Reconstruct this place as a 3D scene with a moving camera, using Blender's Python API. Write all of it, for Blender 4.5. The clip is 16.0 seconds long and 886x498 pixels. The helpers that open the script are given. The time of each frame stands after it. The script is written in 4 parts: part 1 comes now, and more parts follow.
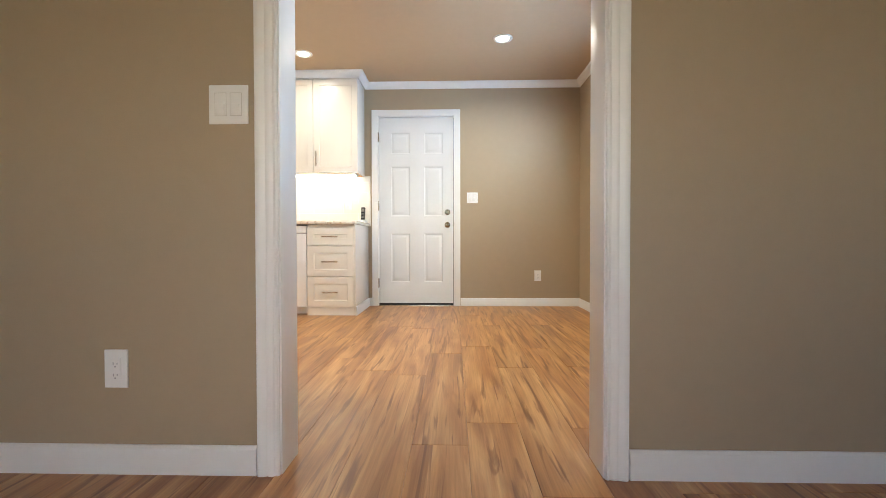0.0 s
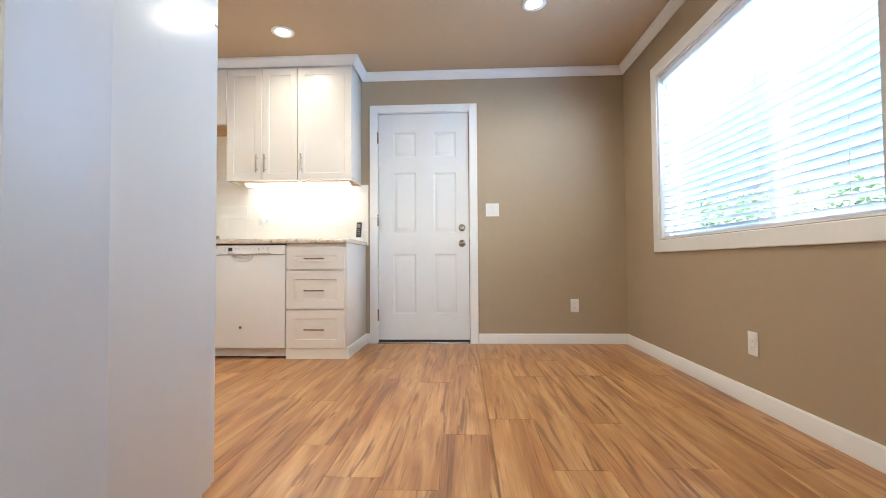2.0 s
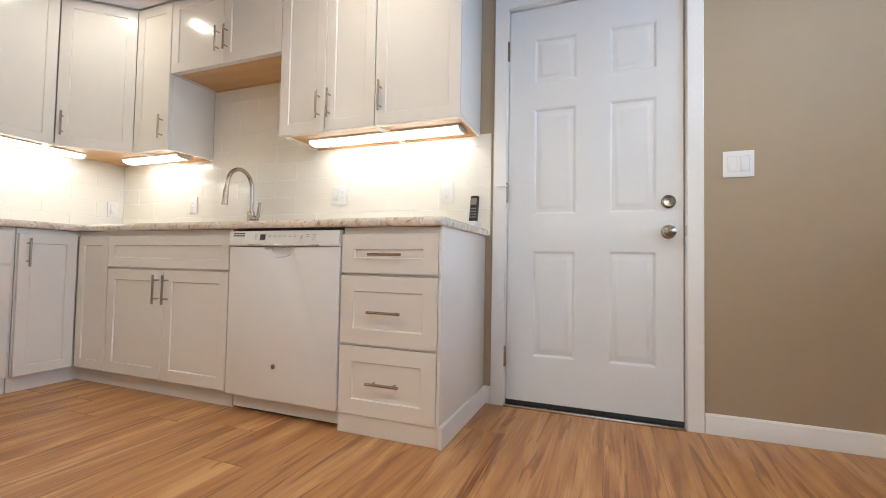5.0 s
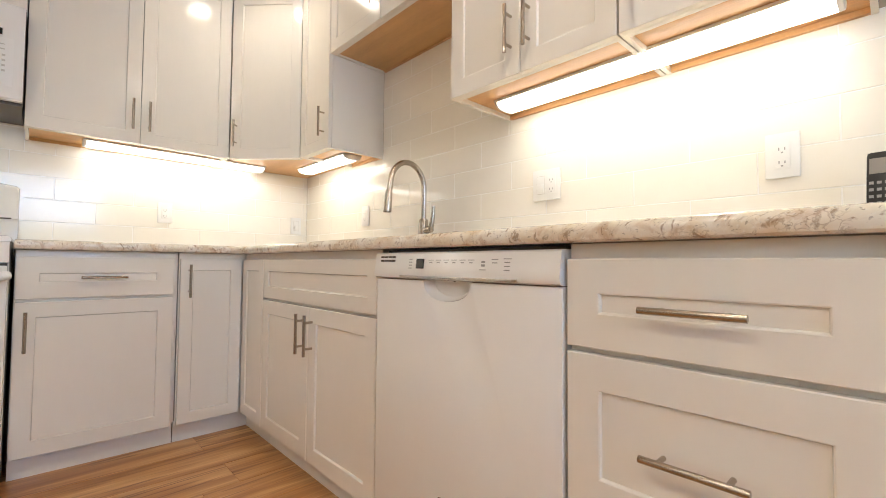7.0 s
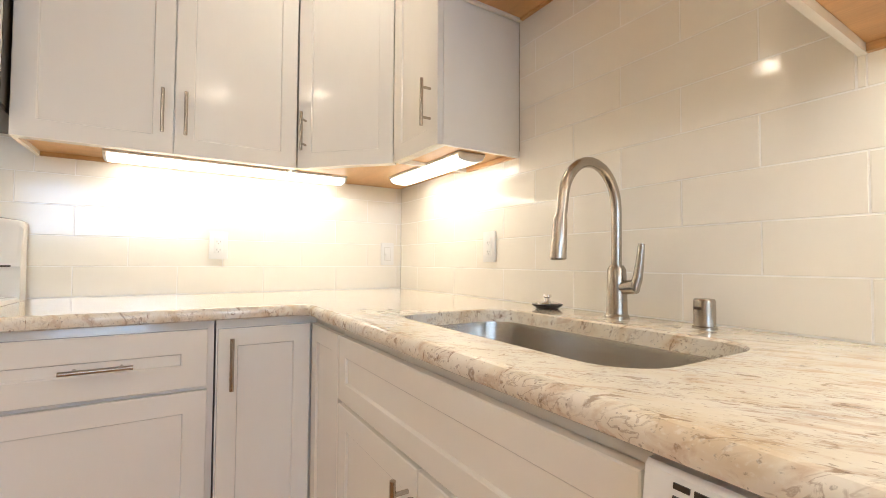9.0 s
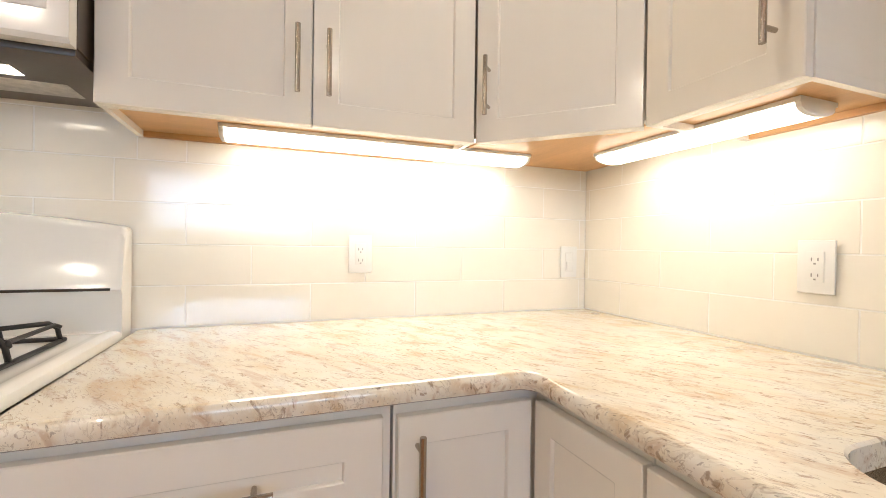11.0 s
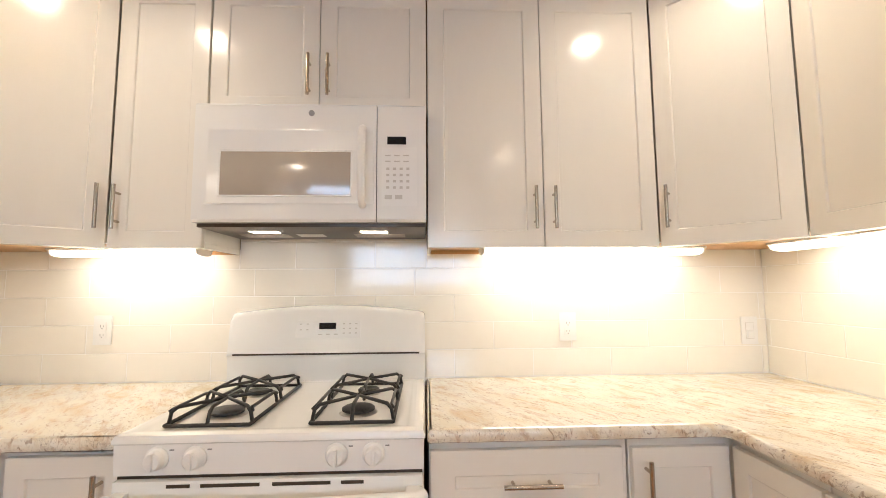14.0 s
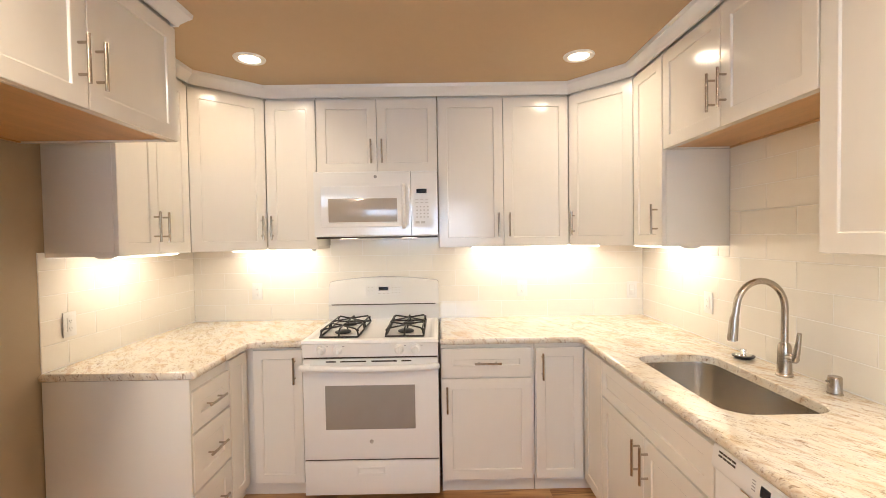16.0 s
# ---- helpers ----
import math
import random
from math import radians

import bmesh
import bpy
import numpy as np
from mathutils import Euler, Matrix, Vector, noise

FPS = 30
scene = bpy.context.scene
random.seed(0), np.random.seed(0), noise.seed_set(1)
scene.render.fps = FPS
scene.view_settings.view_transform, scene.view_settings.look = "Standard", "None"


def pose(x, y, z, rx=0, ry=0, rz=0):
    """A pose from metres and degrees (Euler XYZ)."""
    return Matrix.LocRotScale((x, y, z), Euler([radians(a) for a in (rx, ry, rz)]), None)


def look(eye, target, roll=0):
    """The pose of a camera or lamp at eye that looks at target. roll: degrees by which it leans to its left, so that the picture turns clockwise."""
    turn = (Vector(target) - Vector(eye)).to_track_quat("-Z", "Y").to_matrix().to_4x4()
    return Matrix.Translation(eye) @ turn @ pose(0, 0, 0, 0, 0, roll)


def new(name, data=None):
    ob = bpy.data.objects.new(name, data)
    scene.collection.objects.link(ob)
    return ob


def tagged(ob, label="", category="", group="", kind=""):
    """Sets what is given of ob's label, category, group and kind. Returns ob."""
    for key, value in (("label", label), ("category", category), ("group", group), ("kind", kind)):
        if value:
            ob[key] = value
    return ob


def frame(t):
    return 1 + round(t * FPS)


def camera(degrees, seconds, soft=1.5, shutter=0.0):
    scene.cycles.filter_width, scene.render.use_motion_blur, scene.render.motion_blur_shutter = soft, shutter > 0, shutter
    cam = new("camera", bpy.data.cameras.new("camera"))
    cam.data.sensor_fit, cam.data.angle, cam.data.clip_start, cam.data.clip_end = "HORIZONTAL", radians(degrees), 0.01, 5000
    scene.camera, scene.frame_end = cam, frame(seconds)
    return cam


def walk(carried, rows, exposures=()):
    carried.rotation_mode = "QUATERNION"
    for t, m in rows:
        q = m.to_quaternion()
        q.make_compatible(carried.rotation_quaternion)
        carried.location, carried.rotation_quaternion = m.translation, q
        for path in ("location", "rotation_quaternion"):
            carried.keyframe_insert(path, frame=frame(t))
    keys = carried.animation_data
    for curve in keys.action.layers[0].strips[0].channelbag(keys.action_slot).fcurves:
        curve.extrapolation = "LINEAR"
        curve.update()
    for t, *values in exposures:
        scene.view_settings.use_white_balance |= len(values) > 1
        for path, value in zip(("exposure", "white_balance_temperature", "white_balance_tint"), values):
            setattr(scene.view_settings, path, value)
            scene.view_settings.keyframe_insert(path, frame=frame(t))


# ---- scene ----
# the walk
EXPOSURES = [(0.0, 2.58, 6050, 3), (2.5, 2.36, 5650, 5), (5.5, 2.08, 5850, 7), (8.0, 2.2, 6300, 8),
             (10.5, 2.2, 6350, 9), (13.5, 2.19, 6500, 10), (16.0, 2.31, 6850, 11)]
SKY, TUBE_GLOW, CAN_GLOW, CAN_WATTS, SLAT_TILT, WINDOW_WATTS = 0.15, 2.25, 4.0, 2.85, 12.0, 31.0
cam = camera(91.5, 16.0, soft=0.9)
PATH = [
    (0, (0.493, -0.321, 0.695), (0.441, 1.678, 0.663), -0.1),
    (0.5, (0.491, -0.144, 0.701), (0.418, 1.854, 0.653), -0.4),
    (1, (0.482, 0.065, 0.723), (0.400, 2.063, 0.698), -0.5),
    (1.5, (0.444, 0.307, 0.692), (0.350, 2.305, 0.731), -0.4),
    (2, (0.43, 0.547, 0.717), (0.336, 2.544, 0.777), -0.4),
    (2.5, (0.445, 0.83, 0.717), (0.325, 2.826, 0.764), -0.3),
    (3, (0.416, 1.083, 0.705), (0.214, 3.073, 0.733), 0.3),
    (5.3, (0.116, 2.307, 0.718), (-0.708, 4.128, 0.795), 1.0),
    (5.5, (0.073, 2.393, 0.729), (-0.824, 4.179, 0.803), 0.9),
    (6, (-0.08, 2.61, 0.751), (-1.192, 4.272, 0.812), 0.9),
    (6.5, (-0.262, 2.809, 0.778), (-1.579, 4.314, 0.839), 0.9),
    (7, (-0.457, 2.988, 0.821), (-1.913, 4.357, 0.892), 0.5),
    (7.5, (-0.666, 3.145, 0.874), (-2.205, 4.42, 0.957), 0.1),
    (8, (-0.873, 3.256, 0.928), (-2.464, 4.464, 1.02), 0.4),
    (10.5, (-1.843, 3.375, 1.127), (-3.669, 4.192, 1.106), 0.2),
    (11, (-1.992, 3.269, 1.129), (-3.859, 3.989, 1.115), 0.8),
    (11.5, (-2.114, 3.157, 1.094), (-4.044, 3.68, 1.154), 1.2),
    (12, (-2.167, 3.062, 1.107), (-4.134, 3.421, 1.161), 1.3),
    (12.5, (-2.138, 2.966, 1.119), (-4.124, 3.164, 1.238), 2.4),
    (13, (-2.007, 2.932, 1.163), (-4.0, 3.016, 1.314), 1.1),
    (13.5, (-1.808, 2.929, 1.2), (-3.796, 3.005, 1.399), -0.2),
    (14, (-1.538, 2.918, 1.258), (-3.528, 3.004, 1.443), -0.4),
    (14.5, (-1.254, 2.915, 1.32), (-3.251, 2.99, 1.4), -0.2),
    (15, (-0.958, 2.934, 1.373), (-2.957, 2.978, 1.353), -0.6),
    (15.5, (-0.636, 2.925, 1.431), (-2.634, 2.958, 1.361), -0.8),
    (16, (-0.291, 2.937, 1.464), (-2.29, 2.949, 1.411), -0.9),
]
walk(cam, [(t, look(eye, target, roll)) for t, eye, target, roll in PATH], EXPOSURES)

# ---- light ----
world = bpy.data.worlds.new("world")
scene.world = world
world.use_nodes = True
wn, wl = world.node_tree.nodes, world.node_tree.links
sky = wn.new("ShaderNodeTexSky")
sky.sky_type, sky.sun_disc = "NISHITA", False
sky.sun_elevation, sky.sun_rotation = radians(36), radians(171)
wl.new(sky.outputs["Color"], wn["Background"].inputs["Color"])
wn["Background"].inputs["Strength"].default_value = SKY

sun_data = bpy.data.lights.new("sun", "SUN")
sun_data.energy, sun_data.angle, sun_data.color = 2.2, radians(0.5), (1.0, 0.95, 0.86)
sun = new("sun", sun_data)
sun.matrix_world = look((3, -20, 14.7), (0, 0, 0))


def area_lamp(name, m, sx, sy, watts, color, shape="RECTANGLE", spread=180):
    d = bpy.data.lights.new(name, "AREA")
    d.shape, d.size, d.energy, d.color, d.spread = shape, sx, watts, color, radians(spread)
    if shape in ("RECTANGLE", "ELLIPSE"):
        d.size_y = sy
    ob = new(name, d)
    ob.matrix_world = m
    return ob


# added area lamp just outside the window, standing in for the sky's light
area_lamp("window_skylight", look((2.12, 3.0, 1.80), (0.0, 3.0, 1.15)), 2.6, 0.95, WINDOW_WATTS, (0.46, 0.66, 1.0))

# ---- materials ----
def material(name, color, rough=0.5, metal=0.0, vary=0.05, scale=6.0, bump=0.0, bump_scale=150.0, stretch=(1, 1, 1),
             coat=0.0, emit=None, emit_strength=0.0, rough_vary=0.0, spec=0.5):
    m = bpy.data.materials.new(name)
    m.use_nodes = True
    n, l = m.node_tree.nodes, m.node_tree.links
    b = n["Principled BSDF"]
    b.inputs["Roughness"].default_value = rough
    b.inputs["Metallic"].default_value = metal
    b.inputs["Coat Weight"].default_value = coat
    b.inputs["Coat Roughness"].default_value = 0.08
    b.inputs["Specular IOR Level"].default_value = spec
    b.inputs["Base Color"].default_value = (*color, 1)
    tc = n.new("ShaderNodeTexCoord")
    mp = n.new("ShaderNodeMapping")
    mp.inputs["Scale"].default_value = stretch
    l.new(tc.outputs["Object"], mp.inputs["Vector"])
    if vary:
        n1, n2 = n.new("ShaderNodeTexNoise"), n.new("ShaderNodeTexNoise")
        n1.inputs["Scale"].default_value, n2.inputs["Scale"].default_value = scale * 0.35, scale * 6
        n1.inputs["Detail"].default_value = n2.inputs["Detail"].default_value = 4
        mx = n.new("ShaderNodeMix")
        mx.data_type = "FLOAT"
        mx.inputs[0].default_value = 0.4
        l.new(mp.outputs[0], n1.inputs["Vector"]), l.new(mp.outputs[0], n2.inputs["Vector"])
        l.new(n1.outputs["Fac"], mx.inputs[2]), l.new(n2.outputs["Fac"], mx.inputs[3])
        rmp = n.new("ShaderNodeValToRGB")
        e = rmp.color_ramp.elements
        e[0].position, e[1].position = 0.3, 0.7
        e[0].color = (*[max(0, c * (1 - vary)) for c in color], 1)
        e[1].color = (*[min(1, c * (1 + vary)) for c in color], 1)
        l.new(mx.outputs[0], rmp.inputs["Fac"])
        l.new(rmp.outputs["Color"], b.inputs["Base Color"])
        if rough_vary:
            mr = n.new("ShaderNodeMapRange")
            mr.inputs["From Min"].default_value, mr.inputs["From Max"].default_value = 0.3, 0.7
            mr.inputs["To Min"].default_value, mr.inputs["To Max"].default_value = rough - rough_vary, rough + rough_vary
            l.new(mx.outputs[0], mr.inputs["Value"])
            l.new(mr.outputs[0], b.inputs["Roughness"])
    if bump:
        nb, bp = n.new("ShaderNodeTexNoise"), n.new("ShaderNodeBump")
        nb.inputs["Scale"].default_value, nb.inputs["Detail"].default_value = bump_scale, 3
        bp.inputs["Strength"].default_value, bp.inputs["Distance"].default_value = bump, 0.002
        l.new(mp.outputs[0], nb.inputs["Vector"])
        l.new(nb.outputs["Fac"], bp.inputs["Height"])
        l.new(bp.outputs["Normal"], b.inputs["Normal"])
    if emit:
        b.inputs["Emission Color"].default_value = (*emit, 1)
        b.inputs["Emission Strength"].default_value = emit_strength
    return m


def ramp(n, stops):
    r = n.new("ShaderNodeValToRGB")
    e = r.color_ramp.elements
    while len(e) < len(stops):
        e.new(0.5)
    for el, (p, c) in zip(e, stops):
        el.position, el.color = p, (*c, 1)
    return r


def laminate_material():
    """Glossy laminate planks with a spalted-maple print: tan ground and dark streaks along the board."""
    m = bpy.data.materials.new("maple_laminate")
    m.use_nodes = True
    n, l = m.node_tree.nodes, m.node_tree.links
    b = n["Principled BSDF"]
    tc, info = n.new("ShaderNodeTexCoord"), n.new("ShaderNodeObjectInfo")
    sc = n.new("ShaderNodeVectorMath")
    sc.operation = "SCALE"
    sc.inputs[0].default_value = (37.0, 53.0, 11.0)
    l.new(info.outputs["Random"], sc.inputs["Scale"])
    ad = n.new("ShaderNodeVectorMath")
    l.new(tc.outputs["Object"], ad.inputs[0]), l.new(sc.outputs[0], ad.inputs[1])

    def grain(stretch, scale, detail, dist):
        mp, t = n.new("ShaderNodeMapping"), n.new("ShaderNodeTexNoise")
        mp.inputs["Scale"].default_value = stretch
        t.inputs["Scale"].default_value, t.inputs["Detail"].default_value, t.inputs["Distortion"].default_value = scale, detail, dist
        l.new(ad.outputs[0], mp.inputs["Vector"]), l.new(mp.outputs[0], t.inputs["Vector"])
        return t

    ground = grain((13, 1.2, 1), 1.0, 7, 1.0)
    r1 = ramp(n, [(0.30, (0.30, 0.120, 0.038)), (0.5, (0.48, 0.240, 0.086)), (0.70, (0.66, 0.390, 0.172))])
    l.new(ground.outputs["Fac"], r1.inputs["Fac"])
    streak = grain((23, 1.15, 1), 1.0, 5, 1.8)
    r2 = ramp(n, [(0.30, (1, 1, 1)), (0.385, (0.6, 0.6, 0.6)), (0.44, (0, 0, 0))])
    l.new(streak.outputs["Fac"], r2.inputs["Fac"])
    mx = n.new("ShaderNodeMix")
    mx.data_type = "RGBA"
    mx.inputs["B"].default_value = (0.19, 0.07, 0.024, 1)
    mf = n.new("ShaderNodeMath")
    mf.operation = "MULTIPLY"
    mf.inputs[1].default_value = 0.85
    l.new(r2.outputs["Color"], mf.inputs[0])
    l.new(mf.outputs[0], mx.inputs["Factor"]), l.new(r1.outputs["Color"], mx.inputs["A"])
    fine = grain((160, 3.5, 1), 1.0, 2, 0.2)
    r3 = ramp(n, [(0.3, (0.85, 0.83, 0.81)), (0.7, (1.06, 1.05, 1.04))])
    l.new(fine.outputs["Fac"], r3.inputs["Fac"])
    mul = n.new("ShaderNodeMix")
    mul.data_type, mul.blend_type = "RGBA", "MULTIPLY"
    mul.inputs["Factor"].default_value = 1.0
    l.new(mx.outputs["Result"], mul.inputs["A"]), l.new(r3.outputs["Color"], mul.inputs["B"])
    hs = n.new("ShaderNodeHueSaturation")
    vr = n.new("ShaderNodeMapRange")
    vr.inputs["To Min"].default_value, vr.inputs["To Max"].default_value = 0.95, 1.05
    l.new(info.outputs["Random"], vr.inputs["Value"])
    l.new(vr.outputs[0], hs.inputs["Value"]), l.new(mul.outputs["Result"], hs.inputs["Color"])
    l.new(hs.outputs["Color"], b.inputs["Base Color"])
    rr = n.new("ShaderNodeMapRange")
    rr.inputs["To Min"].default_value, rr.inputs["To Max"].default_value = 0.24, 0.42
    l.new(ground.outputs["Fac"], rr.inputs["Value"]), l.new(rr.outputs[0], b.inputs["Roughness"])
    bp = n.new("ShaderNodeBump")
    bp.inputs["Strength"].default_value, bp.inputs["Distance"].default_value = 0.12, 0.001
    l.new(fine.outputs["Fac"], bp.inputs["Height"]), l.new(bp.outputs["Normal"], b.inputs["Normal"])
    return m


def granite_material():
    """Cream granite: drifting tan veins broken into short lengths, brown patches, fine mottling, polished."""
    m = bpy.data.materials.new("granite")
    m.use_nodes = True
    n, l = m.node_tree.nodes, m.node_tree.links
    b = n["Principled BSDF"]
    tc = n.new("ShaderNodeTexCoord")

    def layer(stretch, turn, scale, detail, dist):
        mp, t = n.new("ShaderNodeMapping"), n.new("ShaderNodeTexNoise")
        mp.vector_type = "TEXTURE"
        mp.inputs["Rotation"].default_value, mp.inputs["Scale"].default_value = (radians(14), radians(-10), radians(turn)), [1 / q for q in stretch]
        t.inputs["Scale"].default_value, t.inputs["Detail"].default_value, t.inputs["Distortion"].default_value = scale, detail, dist
        l.new(tc.outputs["Object"], mp.inputs["Vector"]), l.new(mp.outputs[0], t.inputs["Vector"])
        return t

    def times(p, q):
        f = n.new("ShaderNodeMath")
        f.operation = "MULTIPLY"
        l.new(p, f.inputs[0])
        if isinstance(q, float):
            f.inputs[1].default_value = q
        else:
            l.new(q, f.inputs[1])
        return f.outputs[0]

    def over(base, colour, amount):
        x = n.new("ShaderNodeMix")
        x.data_type = "RGBA"
        x.inputs["B"].default_value = (*colour, 1)
        l.new(amount, x.inputs["Factor"]), l.new(base, x.inputs["A"])
        return x.outputs["Result"]

    def mask(node, stops):
        q = ramp(n, [(p, (v, v, v)) for p, v in stops])
        l.new(node.outputs["Fac"], q.inputs["Fac"])
        return q.outputs["Color"]

    cloud = layer((1, 2.2, 1.6), 32, 6, 6, 0.7)
    r1 = ramp(n, [(0.30, (0.66, 0.52, 0.35)), (0.42, (0.78, 0.70, 0.56)), (0.60, (0.82, 0.77, 0.67)), (0.75, (0.74, 0.71, 0.65))])
    l.new(cloud.outputs["Fac"], r1.inputs["Fac"])
    col = r1.outputs["Color"]
    smear = mask(layer((1, 4.0, 3.0), 28, 11, 7, 0.6), [(0.34, 1.0), (0.46, 0.0)])
    col = over(col, (0.42, 0.215, 0.085), times(smear, 0.42))
    vein = mask(layer((1, 4.2, 2.6), 26, 21, 7, 1.0), [(0.455, 0.0), (0.488, 1.0), (0.50, 1.0), (0.53, 0.0)])
    gate = mask(layer((1, 1.7, 1.2), 38, 14, 4, 0.3), [(0.44, 0.0), (0.58, 1.0)])
    col = over(col, (0.24, 0.135, 0.065), times(times(vein, gate), 0.46))
    patch = mask(layer((1, 2.6, 1.0), 30, 38, 8, 0.8), [(0.33, 1.0), (0.40, 0.0)])
    col = over(col, (0.20, 0.105, 0.045), times(patch, 0.62))
    speck = mask(layer((1, 1.8, 1.2), 20, 130, 3, 0.2), [(0.30, 1.0), (0.37, 0.0)])
    col = over(col, (0.12, 0.085, 0.06), times(speck, 0.5))
    pale = mask(layer((1, 2.0, 1.3), 30, 150, 3, 0.0), [(0.56, 0.0), (0.70, 1.0)])
    col = over(col, (0.84, 0.80, 0.72), times(pale, 0.45))
    l.new(col, b.inputs["Base Color"])
    b.inputs["Roughness"].default_value = 0.12
    b.inputs["Coat Weight"].default_value, b.inputs["Coat Roughness"].default_value = 0.6, 0.06
    return m


PAINT = material("taupe_wall_paint", (0.398, 0.312, 0.205), 0.62, vary=0.03, scale=3, bump=0.16, bump_scale=260)
CEILING = material("tan_ceiling_paint", (0.515, 0.375, 0.232), 0.7, vary=0.03, scale=3, bump=0.14, bump_scale=180)
TRIM = material("white_trim_paint", (0.80, 0.79, 0.76), 0.35, vary=0.02, bump=0.03, bump_scale=90)
LACQUER = material("white_cabinet_lacquer", (0.81, 0.77, 0.695), 0.16, vary=0.015, scale=4, bump=0.05, bump_scale=40, stretch=(1, 1, 0.3), rough_vary=0.04)
DOOR_PAINT = material("white_door_paint", (0.72, 0.725, 0.72), 0.4, vary=0.02, bump=0.05, bump_scale=120)
MAPLE = material("maple_plywood", (0.56, 0.32, 0.135), 0.42, vary=0.16, scale=5, stretch=(1, 9, 9), bump=0.05, bump_scale=60)
TILE = material("cream_glazed_tile", (0.86, 0.815, 0.725), 0.09, vary=0.02, scale=3, bump=0.05, bump_scale=14)
GROUT = material("white_grout", (0.88, 0.86, 0.82), 0.6, vary=0.05, bump=0.2, bump_scale=300)
GRANITE = granite_material()
LAMINATE = laminate_material()
UNDERLAY = material("dark_plank_joint", (0.14, 0.075, 0.035), 0.8, vary=0.1)
NICKEL = material("brushed_nickel", (0.44, 0.39, 0.33), 0.27, 1.0, vary=0.05, scale=30, bump=0.05, bump_scale=300)
KNOB = material("satin_door_hardware", (0.34, 0.32, 0.29), 0.2, 1.0, vary=0.03)
CHROME = material("polished_chrome", (0.75, 0.74, 0.72), 0.12, 1.0, vary=0.02)
STEEL = material("brushed_stainless_steel", (0.55, 0.51, 0.455), 0.22, 1.0, vary=0.08, scale=12, stretch=(1, 14, 14), bump=0.08, bump_scale=120)
ENAMEL = material("white_appliance_enamel", (0.83, 0.82, 0.79), 0.14, vary=0.01, coat=0.3)
PLASTIC = material("white_plastic", (0.80, 0.79, 0.76), 0.35, vary=0.015)
IRON = material("black_cast_iron", (0.018, 0.016, 0.015), 0.45, vary=0.25, scale=40, bump=0.3, bump_scale=260)
BLACK = material("black_plastic", (0.012, 0.012, 0.013), 0.35, vary=0.15)
DARK = material("dark_brown_hood_metal_and_gap_shade", (0.055, 0.038, 0.024), 0.33, 0.2, vary=0.15, bump=0.05)
OVEN_GLASS = material("grey_oven_glass", (0.30, 0.275, 0.25), 0.12, vary=0.05, scale=2, coat=0.5)
SCREEN_GLASS = material("grey_microwave_screen", (0.44, 0.385, 0.32), 0.16, vary=0.03, scale=60, coat=0.5)
KEY = material("pale_grey_key_print_and_gap_shade", (0.56, 0.53, 0.48), 0.45, vary=0.05)
DISPLAY = material("black_display", (0.008, 0.008, 0.01), 0.12, vary=0.1)
PRINT = material("grey_print", (0.30, 0.29, 0.28), 0.5, vary=0.05)
GREY = material("grey_metal_mesh", (0.46, 0.43, 0.38), 0.35, 0.6, vary=0.35, scale=140)
RUBBER = material("black_door_sweep_and_gap_shade", (0.02, 0.02, 0.02), 0.7, vary=0.1)
SLAT = material("white_blind_slat", (0.70, 0.72, 0.74), 0.4, vary=0.01)
sn, sl = SLAT.node_tree.nodes, SLAT.node_tree.links
st, sm = sn.new("ShaderNodeBsdfTranslucent"), sn.new("ShaderNodeMixShader")
st.inputs["Color"].default_value = (0.93, 0.95, 0.97, 1)
sm.inputs[0].default_value = 0.14
sl.new(sn["Principled BSDF"].outputs[0], sm.inputs[1]), sl.new(st.outputs[0], sm.inputs[2])
sl.new(sm.outputs[0], sn["Material Output"].inputs["Surface"])
TUBE = material("lit_fluorescent_diffuser", (0.9, 0.88, 0.82), 0.4, vary=0, emit=(1.0, 0.93, 0.81), emit_strength=TUBE_GLOW)
LAMP = material("lit_lamp_lens", (0.9, 0.88, 0.82), 0.4, vary=0, emit=(1.0, 0.80, 0.56), emit_strength=CAN_GLOW)
HOOD_LAMP = material("lit_hood_lamp", (0.9, 0.88, 0.82), 0.4, vary=0, emit=(1.0, 0.86, 0.66), emit_strength=3.2)
LAWN = material("grass", (0.09, 0.14, 0.04), 0.9, vary=0.4, scale=3)
LEAF = material("leaf", (0.10, 0.17, 0.055), 0.6, vary=0.4, scale=9)
BARK = material("bark", (0.10, 0.07, 0.05), 0.9, vary=0.3)

GLASS = bpy.data.materials.new("window_glass")
GLASS.use_nodes = True
gn, gl = GLASS.node_tree.nodes, GLASS.node_tree.links
gt, gg, gm = gn.new("ShaderNodeBsdfTransparent"), gn.new("ShaderNodeBsdfGlossy"), gn.new("ShaderNodeMixShader")
gg.inputs["Roughness"].default_value = 0.02
gm.inputs[0].default_value = 0.05
gl.new(gt.outputs[0], gm.inputs[1]), gl.new(gg.outputs[0], gm.inputs[2])
gl.new(gm.outputs[0], gn["Material Output"].inputs["Surface"])


# ---- building blocks ----
def link_mesh(name, bm, mat, smooth=True):
    bmesh.ops.recalc_face_normals(bm, faces=bm.faces)
    me = bpy.data.meshes.new(name)
    bm.to_mesh(me)
    bm.free()
    me.materials.append(mat)
    if smooth:
        me.polygons.foreach_set("use_smooth", [True] * len(me.polygons))
        me.set_sharp_from_angle(angle=radians(32))
    return me


def part(name, bm, mat, parent=None, label=""):
    """One mesh object under a thing or a part, or a top-level one."""
    ob = new(name, link_mesh(name, bm, mat))
    ob.parent = parent
    return tagged(ob, label)


def shared(name, me, parent, m):
    ob = new(name, me)
    ob.parent = parent
    ob.matrix_local = m
    return ob


